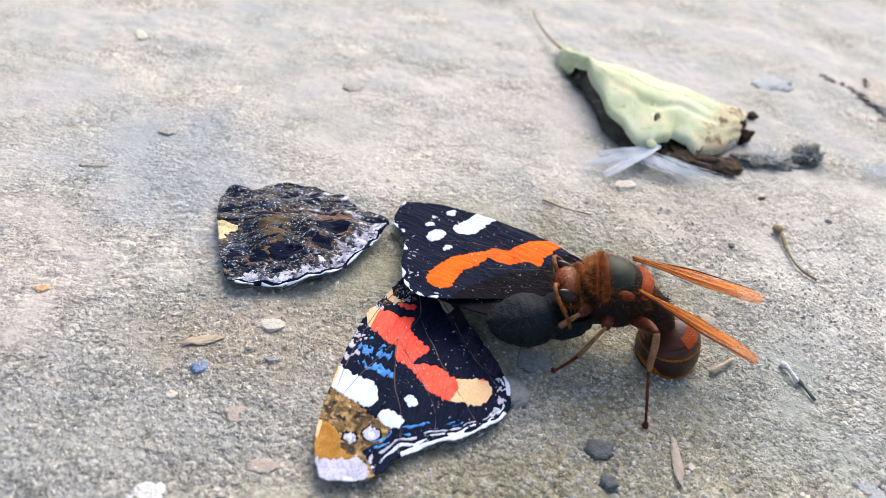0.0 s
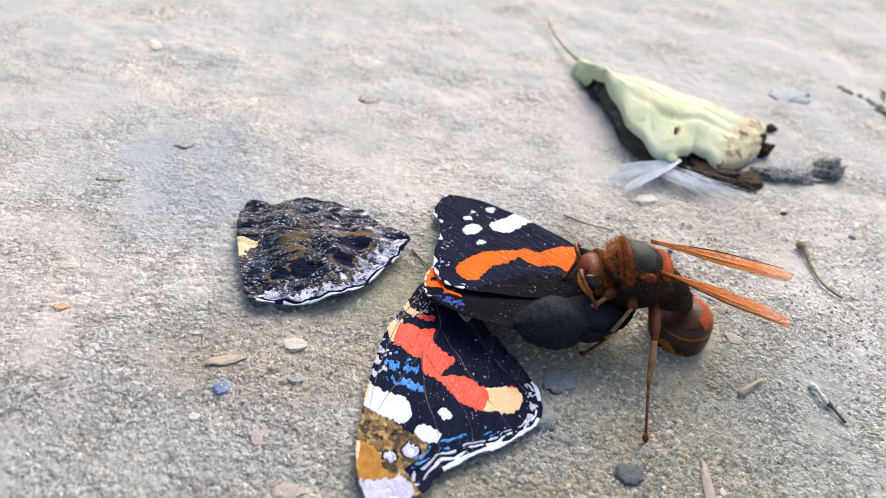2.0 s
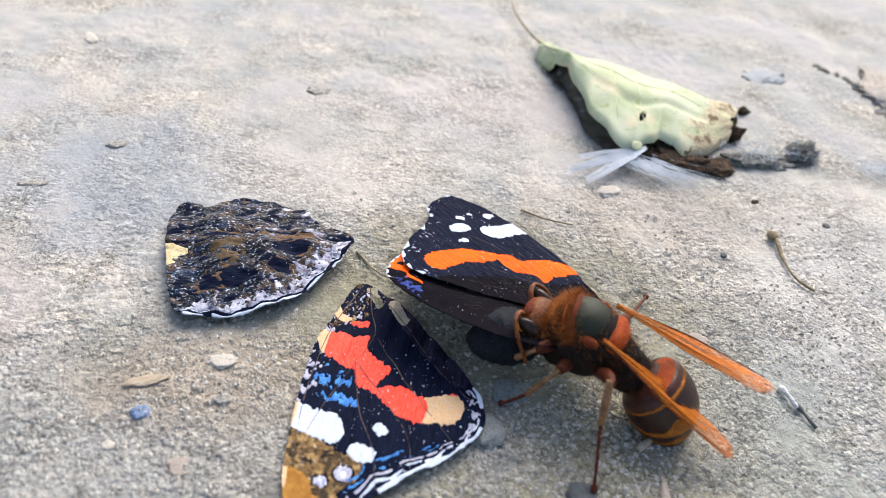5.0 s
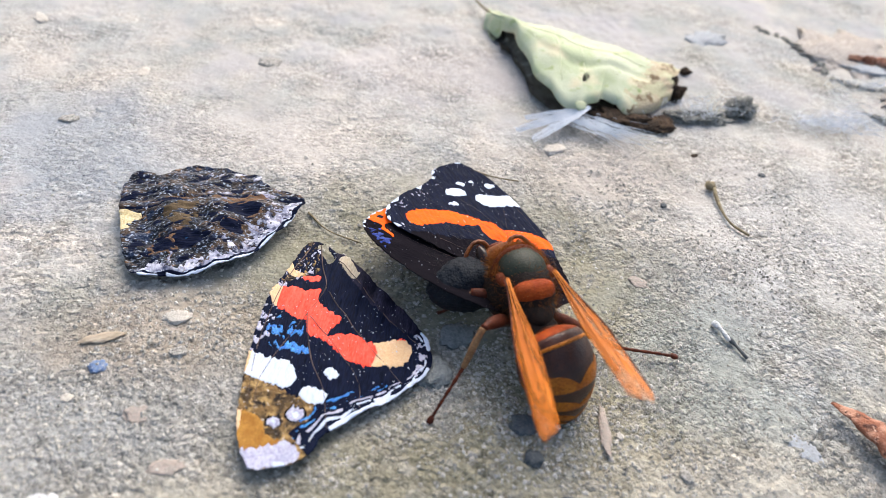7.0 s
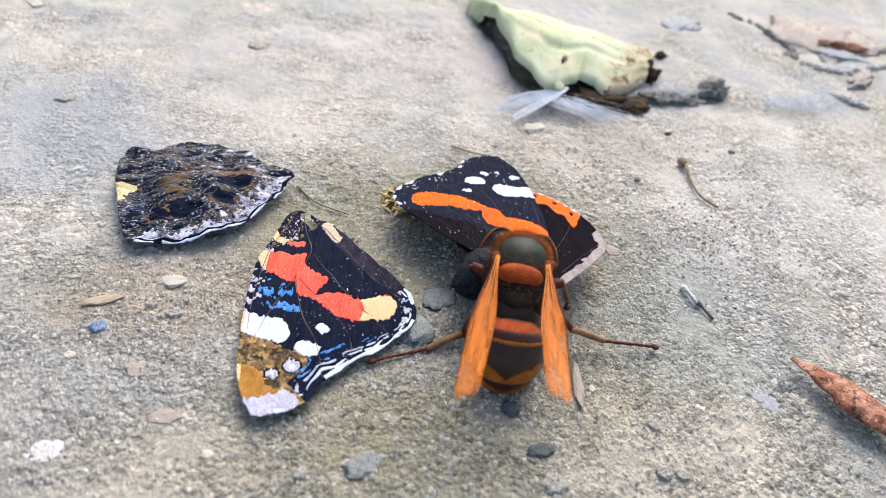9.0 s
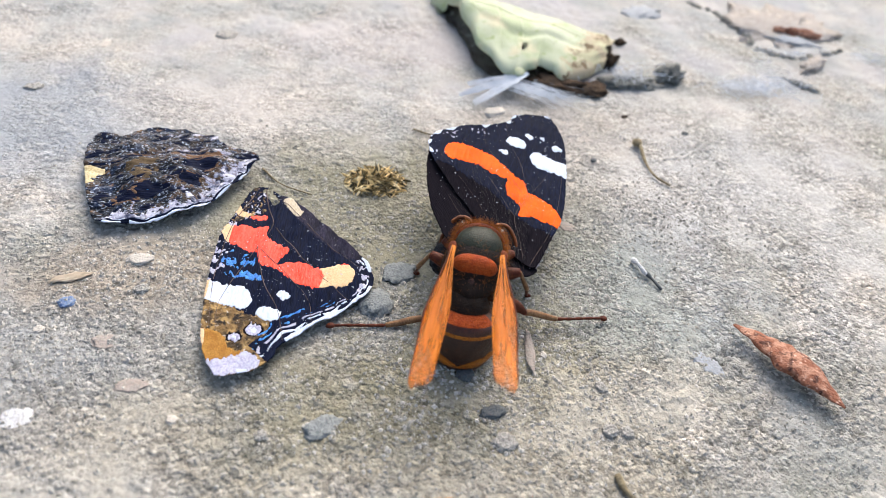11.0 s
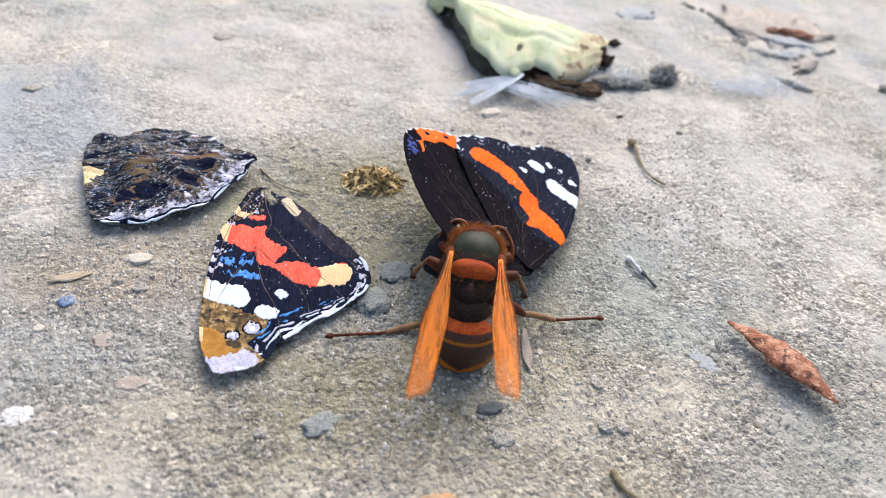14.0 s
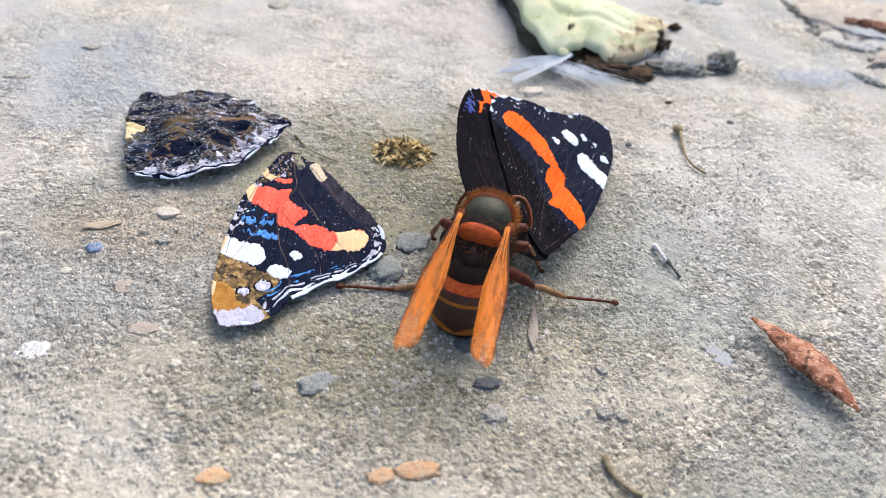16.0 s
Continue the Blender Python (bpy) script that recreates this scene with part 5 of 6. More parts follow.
piece("flank_hair", hairs("flank_hair", flank, H_DARKHAIR, 1.2, 14, 0.018), hornet, "dark brown hairs on the flanks")
piece("down", hairs("down", down, H_HAIR, 1.0, 13, 0.017), hornet, "short golden hairs")


# ---- small things on the ground ----
def stone(x, y, sx, sy, sz, mat, label, category="pebble", turn=0, seed=1, sink=0.4, group="small stones"):
    ob = new("pebble", pebble("pebble", sx, sy, sz, mat, seed))
    ob.matrix_basis = mpose(x, y, floor_z(x, y) + sz * (1 - 2 * sink), 0, 0, turn)
    return tagged(ob, label, category, group)


stone(-37.4, -5.7, 0.9, 0.75, 0.2, M_BLUE, "small bright blue chip in the dust", turn=20, seed=2)
stone(-29.9, -0.2, 1.5, 0.9, 0.35, M_STONE_PALE, "small pale beige pebble on the concrete", seed=3)
stone(4.1, -22.8, 1.0, 0.9, 0.7, M_STONE_DARK, "small black-blue pebble on the concrete", seed=5)
stone(5.8, -27.9, 1.5, 0.8, 0.4, M_STONE_DARK, "flat dark slate chip in the dust", seed=6)
stone(-3.7, -11.1, 2.0, 1.9, 0.9, M_STONE_SLATE, "rounded grey pebble half sunk in the concrete", seed=7, sink=0.4)
stone(0.3, -6.3, 2.2, 1.6, 0.3, M_STONE_SLATE, "flat grey stone set in the concrete", seed=8, turn=30, sink=0.42)
stone(4.3, -19.0, 1.6, 1.2, 0.5, M_STONE_DARK, "flat slate-grey stone set in the concrete", seed=9, sink=0.4)
stone(-11.8, -26.5, 2.2, 1.2, 0.3, M_STONE_SLATE, "angular dark grey stone sunk in the concrete", seed=10, turn=15, sink=0.46)
stone(-40.7, -20.6, 1.9, 1.3, 0.15, M_WHITE_CHALK, "crumb of white chalk on the concrete", seed=11, turn=20)
stone(33.4, -25.5, 1.2, 2.1, 0.12, M_STONE_BLUEGREY, "flat pale blue-grey stone set in the concrete", seed=12, turn=30, sink=0.45)
stone(6.0, -31.6, 1.3, 1.1, 0.35, M_STONE_GREY, "small greyish rounded pebble on the concrete", seed=13)
stone(17.7, -32.2, 0.9, 0.8, 0.5, M_STONE_GREY, "small grey pebble on the concrete", seed=14)
stone(-29.6, -5.1, 0.9, 0.7, 0.4, M_STONE_GREY, "small grey pebble on the concrete", seed=15)
stone(23.6, 28.2, 2.1, 1.1, 0.6, M_STONE_PALE, "cream stone chip beside the leaf", seed=16, turn=15)
stone(-46.3, 40.5, 1.3, 0.9, 0.22, M_STONE_GREY, "small dark crumb of soil", seed=17)
stone(-17.5, 55.4, 1.7, 1.4, 0.2, M_STONE_GREY, "small dark crumb of soil", seed=18)
stone(-55.2, 31.8, 1.8, 0.7, 0.18, M_STONE_GREY, "small dark crumb of soil", seed=19)
stone(-55.8, 6.4, 0.9, 0.6, 0.3, M_ORANGE_CHIP, "tiny orange brick crumb", seed=20)
stone(-2.6, -37.2, 2.2, 1.0, 0.25, M_ORANGE_CHIP, "orange brick crumb on the concrete", seed=21)
stone(-6.1, -37.5, 1.3, 0.8, 0.2, M_ORANGE_CHIP, "orange brick crumb on the concrete", seed=22)
stone(-21.6, -36.3, 1.5, 0.8, 0.2, M_ORANGE_CHIP, "orange brick crumb on the concrete", seed=23)
stone(-30.3, -18.2, 1.6, 0.8, 0.12, M_STONE_ROSE, "dull pink brick crumb in the dust", seed=24)
stone(-37.1, 52.9, 1.6, 0.8, 0.15, M_STONE_PALE, "pale flat chip half buried in the dust", seed=41, turn=77)
stone(-54.7, 70.9, 2.0, 1.0, 0.2, M_STONE_PALE, "pale flat chip half buried in the dust", seed=42, turn=114)
stone(25.3, -0.6, 1.3, 0.9, 0.12, M_STONE_ROSE, "faint pinkish chip set in the concrete", seed=43, turn=151)
stone(-39.9, -9.1, 0.6, 0.5, 0.25, M_STONE_PALE, "tiny pale stone grain on the concrete", seed=44, turn=8)
stone(35.4, 13.8, 0.5, 0.4, 0.25, M_STONE_DARK, "tiny dark crumb on the concrete", seed=45, turn=45)
stone(54.0, 18.6, 0.5, 0.5, 0.25, M_STONE_DARK, "tiny dark crumb on the concrete", seed=46, turn=82)
stone(18.8, -26.9, 0.8, 0.6, 0.3, M_STONE_GREY, "small grey pebble on the concrete", seed=47, turn=119)
stone(-33.2, -12.1, 1.3, 1.0, 0.12, M_STONE_ROSE, "dull tan chip worn flat in the concrete", seed=48, turn=156)
stone(46.1, 25.2, 0.7, 0.35, 0.25, M_LEAF_DARK, "tiny dark brown crumb of litter", seed=49, turn=13)
stone(-4.8, -11.1, 0.5, 0.45, 0.25, M_STONE_PALE, "tiny pale stone grain on the concrete", seed=50, turn=50)
stone(13.9, -21.5, 0.5, 0.4, 0.25, M_STONE_PALE, "tiny pale stone grain on the concrete", seed=51, turn=87)
stone(19.5, -32.6, 0.8, 0.7, 0.35, M_STONE_GREY, "small grey pebble on the concrete", seed=52, turn=124)
stone(-26.3, -23.3, 0.55, 0.5, 0.25, M_STONE_PALE, "tiny pale stone grain on the concrete", seed=53, turn=161)
stone(-18.0, -26.4, 0.7, 0.55, 0.3, M_STONE_GREY, "small grey pebble on the concrete", seed=54, turn=18)



def stick(name, points, radius, mat, label, category, flat=1):
    me = tube(smooth_line([(x, y, floor_z(x, y) + z) for x, y, z in points], 5), lambda q: radius * (1 - 0.45 * q) * (1 + 0.25 * math.sin(9 * q)), 8, flat, mat, name)
    return tagged(new(name, me), label, category)


stick("twig", [(44.5, 16.3, 0.9), (43.5, 12.2, 0.5), (43.2, 8.4, 0.5), (44.7, 6.0, 0.4)], 0.26, M_TWIG, "short curved dry brown twig on the concrete", "twig")
tagged(new("withered_bud", blob("withered_bud", (0.8, 0.9, 0.6), M_TWIG, 8, 10, None, 0.3, 2)), "dark withered bud at the end of a twig", "bud").matrix_basis = mpose(44.4, 16.9, floor_z(44.4, 16.9) + 0.8)
stick("twig", [(16.2, -37.2, 0.4), (16.4, -39.1, 0.4), (17.6, -40.7, 0.4), (18.8, -41.6, 0.3)], 0.35, M_TWIG, "thin dark curved twig on the concrete", "twig")
stick("straw", [(-14.4, 16.7, 0.25), (-12.3, 12.9, 0.3), (-8.4, 9.8, 0.25)], 0.13, M_TWIG, "thin dark plant fibre on the concrete", "plant fibre")
stick("straw", [(8.8, 23.6, 0.3), (11.8, 21.4, 0.35), (15.3, 19.9, 0.3)], 0.13, M_TWIG, "thin dark plant fibre on the concrete", "plant fibre")
def splinter(x, y, length, width, turn, mat, label, seed):
    ob = new("splinter", blob("splinter", (length / 2, width / 2, 0.16), mat, 18, 22, lambda u, v, w: (u + 0.05 * math.sin(17 * v), v * (1 - 0.35 * u * u) + 0.25 * noise.noise(Vector((u * 3, seed, 0))), w + 0.5 * noise.noise(Vector((u * 2, v * 5, seed)))), 0.3, seed))
    ob.matrix_basis = mpose(x, y, floor_z(x, y) + 0.22, 0, 0, turn)
    tagged(ob, label, "splinter")


splinter(-37.4, -2.0, 4.6, 1.3, 8, M_WOOD, "flat tan wood splinter on the concrete", 3)
splinter(12.4, -21.0, 6.2, 1.1, 77, M_STONE_ROSE, "short grey-brown wood splinter on the concrete", 5)
seed_husk = stick("seed_husk", [(21.6, -9.4, 0.3), (23.6, -8.4, 0.7), (25.2, -7.6, 0.4)], 0.36, M_WOOD, "small curled straw-coloured husk", "husk")
stick("feather_fleck", [(31.3, -8.6, 0.5), (31.6, -9.8, 0.7), (32.0, -11.4, 0.5)], 0.38, M_WHITE_CHALK, "tiny white husk with a dark end", "husk")
stick("feather_fleck", [(32.2, -11.0, 0.5), (32.6, -12.2, 0.5), (33.1, -13.9, 0.3)], 0.28, M_STONE_DARK, "tiny black seed beside a white husk", "husk")


def build_bark():
    rings, n = [], 60
    for i in range(n + 1):
        q = i / n
        c = Vector((39.0, -21.4, 0.7)).lerp(Vector((45.2, -35.0, 0.9)), q) + Vector((0.5 * math.sin(q * 3), 0, 0.5 * math.sin(math.pi * q)))
        w = 0.16 + 1.85 * math.exp(-((q - 0.52) / (0.36 if q < 0.52 else 0.34)) ** 2) * min(1.0, 0.3 + 6 * q) * (1 - 0.9 * max(0.0, q - 0.9) / 0.1)
        ring = []
        for k in range(14):
            a = 2 * math.pi * k / 14
            v = Vector((w * math.cos(a), 0.42 * w * math.cos(a), 0.34 * w * math.sin(a)))
            v *= 1 + 0.34 * noise.noise(Vector((q * 12, math.cos(a) * 1.5, math.sin(a) * 1.5)))
            ring.append((c + v) * MM)
        rings.append(ring)
    v, f = lofted(rings)
    tagged(new("bark_flake", mesh_of("bark_flake", v, f, M_BARK)), "spindle-shaped red-brown bark flake on the concrete", "bark flake")


build_bark()


def build_crumbs():
    rnd = random.Random(31)
    verts, faces = [], []
    for _ in range(420):
        a, r = rnd.uniform(0, 6.28), rnd.uniform(0, 1) ** 0.6
        x, y = 0.6 + 4.3 * r * math.cos(a), 11.4 + 3.2 * r * math.sin(a) - 0.25 * r * math.cos(a)
        z = floor_z(x, y) + 2.6 * (1 - r) * rnd.uniform(0, 1) + 0.2
        d = Vector((rnd.uniform(-1, 1), rnd.uniform(-1, 1), rnd.uniform(-0.4, 0.4))).normalized() * rnd.uniform(0.35, 1.25)
        s = d.orthogonal().normalized() * rnd.uniform(0.09, 0.24)
        o = d.cross(s).normalized() * 0.08
        n, c = len(verts), Vector((x, y, z))
        verts += [(c - d) * MM, (c + s) * MM, (c + o) * MM, (c - s) * MM, (c + d) * MM]
        faces += [(n, n + 1, n + 2), (n, n + 2, n + 3), (n, n + 3, n + 1), (n + 4, n + 2, n + 1), (n + 4, n + 3, n + 2), (n + 4, n + 1, n + 3)]
    tagged(new("straw_crumbs", mesh_of("straw_crumbs", verts, faces, M_STRAW, False)), "small heap of yellow-green dry plant crumbs", "plant crumbs", kind="stuff")


build_crumbs()


# ---- the curled leaf with its fluff ----
def build_leaf():
    leaf = empty("leaf", mpose(0, 0, 0), "pale green curled fallen leaf with a browned end", "leaf")
    n, cols, crest = 90, 40, 29
    front = smooth_line([(22.0, 66.0, 0.6), (22.8, 61.8, 1.0), (23.7, 58.6, 4.4), (24.6, 54.0, 4.6), (24.7, 45.6, 4.2), (26.0, 39.5, 3.6), (28.5, 35.6, 2.8), (32.1, 36.4, 3.2), (35.6, 37.3, 3.0), (38.4, 34.9, 1.8), (45.2, 37.4, 1.0), (50.1, 42.3, 0.8)], 16)
    ridge = smooth_line([(23.4, 69.0, 2.0), (23.9, 65.0, 3.6), (24.6, 60.0, 5.2), (26.6, 57.5, 5.4), (30.7, 56.2, 5.4), (34.6, 54.4, 5.0), (37.7, 52.0, 4.6), (41.5, 50.2, 4.4), (46.5, 46.9, 3.6), (50.4, 46.6, 2.6), (52.0, 45.4, 1.6)], 16)
    grid = []
    for i in range(n):
        q = i / (n - 1)
        f = Vector(front[round(q * (len(front) - 1))])
        b = Vector(ridge[round(q * (len(ridge) - 1))])
        f += Vector((0.25 * math.sin(q * 61), 0.3 * math.sin(q * 83), 0.2 * math.sin(q * 58)))
        away = b - f
        away.z = 0
        away.normalize()
        row = []
        for j in range(cols):
            if j <= crest:
                v = j / crest
                p = f.lerp(b, v) + Vector((0, 0, 0.9 * math.sin(math.pi * v) ** 0.8))
                p.z -= 0.7 * max(0.0, 1 - v / 0.08) ** 2
                p.z -= 0.45 * math.exp(-((v - 0.40 - 0.2 * q) / 0.05) ** 2) * math.exp(-((q - 0.62) / 0.2) ** 2)
                p.z += 0.35 * math.exp(-((v - 0.62) / 0.16) ** 2) * math.exp(-((q - 0.5) / 0.2) ** 2)
            else:
                v = (j - crest) / (cols - 1 - crest)
                p = b + away * 4.5 * math.sin(v * math.pi / 2)
                p.z = 0.3 + (b.z - 0.3) * math.cos(v * math.pi / 2)
            p.z += 0.35 * noise.noise(Vector((p.x * 0.22, p.y * 0.22, 1))) + 0.05 * noise.noise(p * 0.8)
            ragged = max(0.0, (q - 0.82) / 0.18)
            p += Vector((0.5, 0.4, 0.7)) * ragged * noise.noise(Vector((j * 0.2, q * 11, 3)))
            p.z = max(p.z, 0.3)
            row.append(p)
        grid.append(row)
    cut = int(n * 0.80)
    edge_at = [cut + 6 * noise.noise(Vector((j * 0.28, 2, 5))) + 3 * noise.noise(Vector((j * 0.9, 7, 5))) for j in range(cols)]
    for name, mat, lo, hi, label in (("blade", M_LEAF, 0, cut + 9, "pale green leaf blade"), ("withered_end", M_LEAF_BROWN, cut - 9, n - 1, "browned withered leaf end")):
        verts = [grid[i][j] * MM for i in range(lo, hi + 1) for j in range(cols)]
        m = len(verts)
        verts += [v - Vector((0, 0, 0.16 * MM)) for v in verts]
        faces = []
        for i in range(hi - lo):
            for j in range(cols - 1):
                # a small tear in the blade, and a frayed brown end
                x, y = grid[lo + i][j].x - 32.1, grid[lo + i][j].y - 40.9
                if (x * 0.85 - y * 0.5) ** 2 / 0.5 + (x * 0.5 + y * 0.85) ** 2 / 3.2 < 0.45:
                    continue
                if (lo + i < edge_at[j]) != (name == "blade"):
                    continue
                if lo + i > n - 6 and noise.noise(Vector((j * 0.45, i * 0.5, 8))) > 0.25:
                    continue
                a = i * cols + j
                faces += [(a, a + 1, a + cols + 1, a + cols), (m + a, m + a + cols, m + a + cols + 1, m + a + 1)]
        for i in range(hi - lo):
            for j in (0, cols - 1):
                if (lo + i < edge_at[j]) != (name == "blade"):
                    continue
                a = i * cols + j
                faces.append((a, a + cols, a + cols + m, a + m))
        piece(name, mesh_of(name, verts, faces, mat), leaf, label)
    # an added dark sheet on the ground paints the shade under the curled blade
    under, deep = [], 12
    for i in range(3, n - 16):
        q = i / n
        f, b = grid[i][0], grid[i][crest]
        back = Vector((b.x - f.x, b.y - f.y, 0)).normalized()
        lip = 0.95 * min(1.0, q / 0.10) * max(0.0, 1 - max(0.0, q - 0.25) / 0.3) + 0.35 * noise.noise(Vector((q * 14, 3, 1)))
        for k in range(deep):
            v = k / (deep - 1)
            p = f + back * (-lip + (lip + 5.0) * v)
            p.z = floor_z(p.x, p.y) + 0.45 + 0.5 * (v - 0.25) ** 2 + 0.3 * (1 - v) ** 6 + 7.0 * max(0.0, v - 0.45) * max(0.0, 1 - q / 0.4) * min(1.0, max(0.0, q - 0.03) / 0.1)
            under.append(p * MM)
    rows = len(under) // deep
    sheet = [(i * deep + k, i * deep + k + 1, (i + 1) * deep + k + 1, (i + 1) * deep + k) for i in range(rows - 1) for k in range(deep - 1)]
    count = len(under)
    under += [v + Vector((0, 0, 0.15 * MM)) for v in under]
    sheet += [tuple(a + count for a in reversed(face)) for face in sheet]
    piece("shade_sheet", mesh_of("shade_sheet", under, sheet, M_LEAF_SHADE), leaf, "added dark brown sheet for the shade under the curled blade")
    ribs = [grid[i][24] + Vector((0, 0, 0.02)) for i in range(4, cut)]
    piece("midrib", tube(ribs, lambda q: 0.22 - 0.14 * q, 6, 0.7, M_LEAF_VEIN, "midrib"), leaf)
    for i in range(8, cut - 14, 10):
        pts = [grid[i + k][24 - 3 * k] + Vector((0, 0, 0.0)) for k in range(7)]
        piece("side_vein", tube(pts, lambda q: 0.12 - 0.07 * q, 5, 0.7, M_LEAF_VEIN, "side_vein"), leaf)
    piece("flap", blob("flap", (1.1, 0.9, 0.25), M_LEAF, 8, 12, None, 0.3, 4), leaf, "torn green flap at the rim", mpose(30.0, 35.6, 2.5, 30, 0, 20))
    piece("stalk", tube(smooth_line([(23.6, 68.0, 2.4), (23.4, 72.0, 1.6), (22.9, 77.0, 1.2), (22.6, 83.0, 1.0), (23.0, 89.0, 0.8)], 6), lambda q: 0.27 - 0.14 * q, 7, 1, M_TWIG, "stalk"), leaf, "thin brown leaf stalk")


build_leaf()


def build_fluff():
    rnd = random.Random(41)
    verts, faces = [], []

    def strand(points, r):
        rings = []
        for i, p in enumerate(points):
            rr = r * (1 - 0.8 * i / (len(points) - 1))
            rings.append([(p[0] + rr * math.cos(a), p[1] + 0.3 * rr * math.sin(a), p[2] + rr * math.sin(a)) for a in (0, 2.09, 4.19)])
        n = len(verts)
        for ring in rings:
            verts.extend([(x * MM, y * MM, z * MM) for x, y, z in ring])
        for i in range(len(rings) - 1):
            for k in range(3):
                a, b = n + i * 3 + k, n + i * 3 + (k + 1) % 3
                faces.append((a, b, b + 3, a + 3))

    # three flattened plumes spread from under the leaf, then finer wisps and a woolly tuft
    for ex, ey, width in ((18.5, 32.2, 0.9), (20.4, 29.6, 1.0), (21.0, 35.4, 0.7)):
        for _ in range(34):
            side = rnd.uniform(-1, 1) * width
            pts = []
            for i in range(10):
                q = i / 9
                x, y = 31.5 + (ex - 31.5) * q, 35.5 + (ey - 35.5) * q + side * (0.35 + 0.65 * math.sin(math.pi * min(1, q * 0.75)))
                pts.append((x + rnd.uniform(-0.15, 0.15), y, 0.5 + 1.5 * (1 - q) + 0.25 * rnd.random()))
            strand(pts, rnd.uniform(0.05, 0.15))
    for _ in range(70):
        x0, y0 = rnd.uniform(27, 33), rnd.uniform(31.5, 35.0)
        dx, dy = rnd.uniform(4, 10), rnd.uniform(-7.0, -3.0)
        bend = rnd.uniform(0.0, 2.5)
        strand([(x0 + dx * q, y0 + dy * q + bend * q * q, 0.4 + 0.9 * (1 - q) + 0.2 * rnd.random()) for q in (0, 0.15, 0.3, 0.45, 0.6, 0.8, 1)], rnd.uniform(0.04, 0.13))
    for cx0, cy0, sx, sy, count in ((51, 36.0, 3.2, 1.2, 34), (60, 36.6, 1.8, 1.2, 14), (75, 31.0, 3.6, 1.5, 170), (81.5, 32.5, 1.6, 2.6, 50), (92, 42.5, 4.5, 1.2, 45), (109, 40.5, 2.5, 1.5, 30)):
        for _ in range(count):
            cx, cy = rnd.gauss(cx0, sx), rnd.gauss(cy0, sy)
            a, size = rnd.uniform(0, 6.28), rnd.uniform(1.0, 2.6)
            top = 2.2 if 45 < cx < 58 else 0.8
            pts = []
            for i in range(7):
                b = a + i * rnd.uniform(0.3, 0.7)
                pts.append((cx + size * math.cos(b), cy + 0.6 * size * math.sin(b), 0.5 + rnd.uniform(0, top)))
            strand(pts, rnd.uniform(0.03, 0.08))
    tagged(new("fluff", mesh_of("fluff", verts, faces, M_FLUFF, False)), "wisps of grey-white plant fluff under the leaf", "plant fluff", kind="stuff")


build_fluff()


def litter(x, y, sx, sy, sz, mat, label, seed, turn=0, category="plant litter"):
    ob = new("litter", blob("litter", (sx, sy, sz), mat, 26, 34, lambda x, y, z: tuple(c * (1 + 0.22 * noise.noise(Vector((x * 7, y * 7, z * 7 + seed))) + 0.12 * noise.noise(Vector((x * 15, y * 15, z * 15 + seed)))) for c in (x, y, z)), 0.55, seed))
    ob.matrix_basis = mpose(x, y, floor_z(x, y) + sz * 0.55, 0, 0, turn)
    return tagged(ob, label, category, "withered litter")


litter(49.8, 42.6, 2.2, 2.0, 1.9, M_LEAF_DARK, "black withered crumb at the leaf's browned end", 1)
litter(36.5, 35.0, 4.2, 2.4, 0.9, M_LEAF_DARK, "dark brown rotting litter beneath the leaf", 4, -15)
litter(43.0, 33.6, 3.2, 2.2, 0.7, M_LEAF_DARK, "dark brown rotting litter beneath the leaf", 11, 10)
litter(51.5, 35.2, 5.2, 1.8, 0.75, M_LITTER, "grey-black matted plant litter", 2, -5)
litter(60.4, 36.6, 2.9, 2.0, 1.8, M_LITTER, "grey-black matted plant litter", 3, 20)
litter(56.4, 49.9, 1.2, 0.8, 0.5, M_LEAF_DARK, "small dark crumb of litter on the concrete", 12)
litter(97.0, 55.0, 12.0, 9.0, 0.7, M_SOIL, "crusty lump of pale pinkish soil", 5, 10, "soil lump")
litter(98.8, 51.6, 5.2, 1.1, 1.0, M_BARK, "red-brown bark flake on a soil lump", 6, -24, "bark flake")
litter(96.0, 48.6, 4.6, 1.9, 0.4, M_STONE_BLUEGREY, "smooth pale blue-grey crust beside the soil lump", 13, -20, "crust")
# a ragged trail of withered crumbs that runs up to the soil lump and round its near side
TRAIL = [(81.2, 68.0), (81.8, 64.8), (85.6, 63.8), (85.9, 58.9), (87.6, 53.9), (85.6, 47.4), (87.0, 44.7), (90.2, 42.7), (94.2, 41.4), (101.5, 43.4), (106.5, 45.6)]
trail_random = random.Random(77)
for k, ((x0, y0), (x1, y1)) in enumerate(zip(TRAIL, TRAIL[1:])):
    span = math.hypot(x1 - x0, y1 - y0)
    along = math.degrees(math.atan2(y1 - y0, x1 - x0))
    for q in (0.25, 0.75):
        x, y = x0 + (x1 - x0) * q + trail_random.uniform(-0.4, 0.4), y0 + (y1 - y0) * q + trail_random.uniform(-0.4, 0.4)
        litter(x, y, span * trail_random.uniform(0.12, 0.25), trail_random.uniform(0.4, 0.9), trail_random.uniform(0.15, 0.32), M_LITTER, "ragged dark grey crumb of withered litter", 20 + 2 * k + int(q > 0.5), along + trail_random.uniform(-25, 25))
litter(85.8, 32.2, 3.2, 0.7, 0.35, M_LITTER, "dark strip of withered litter", 7, -45)
litter(106.3, 29.6, 2.0, 0.8, 0.5, M_LITTER, "ragged dark grey crumb of withered litter", 8, 20)
litter(94.0, 39.0, 4.6, 1.5, 0.6, M_SOIL, "folded tan scrap of dry soil crust", 9, 35, "soil crust")
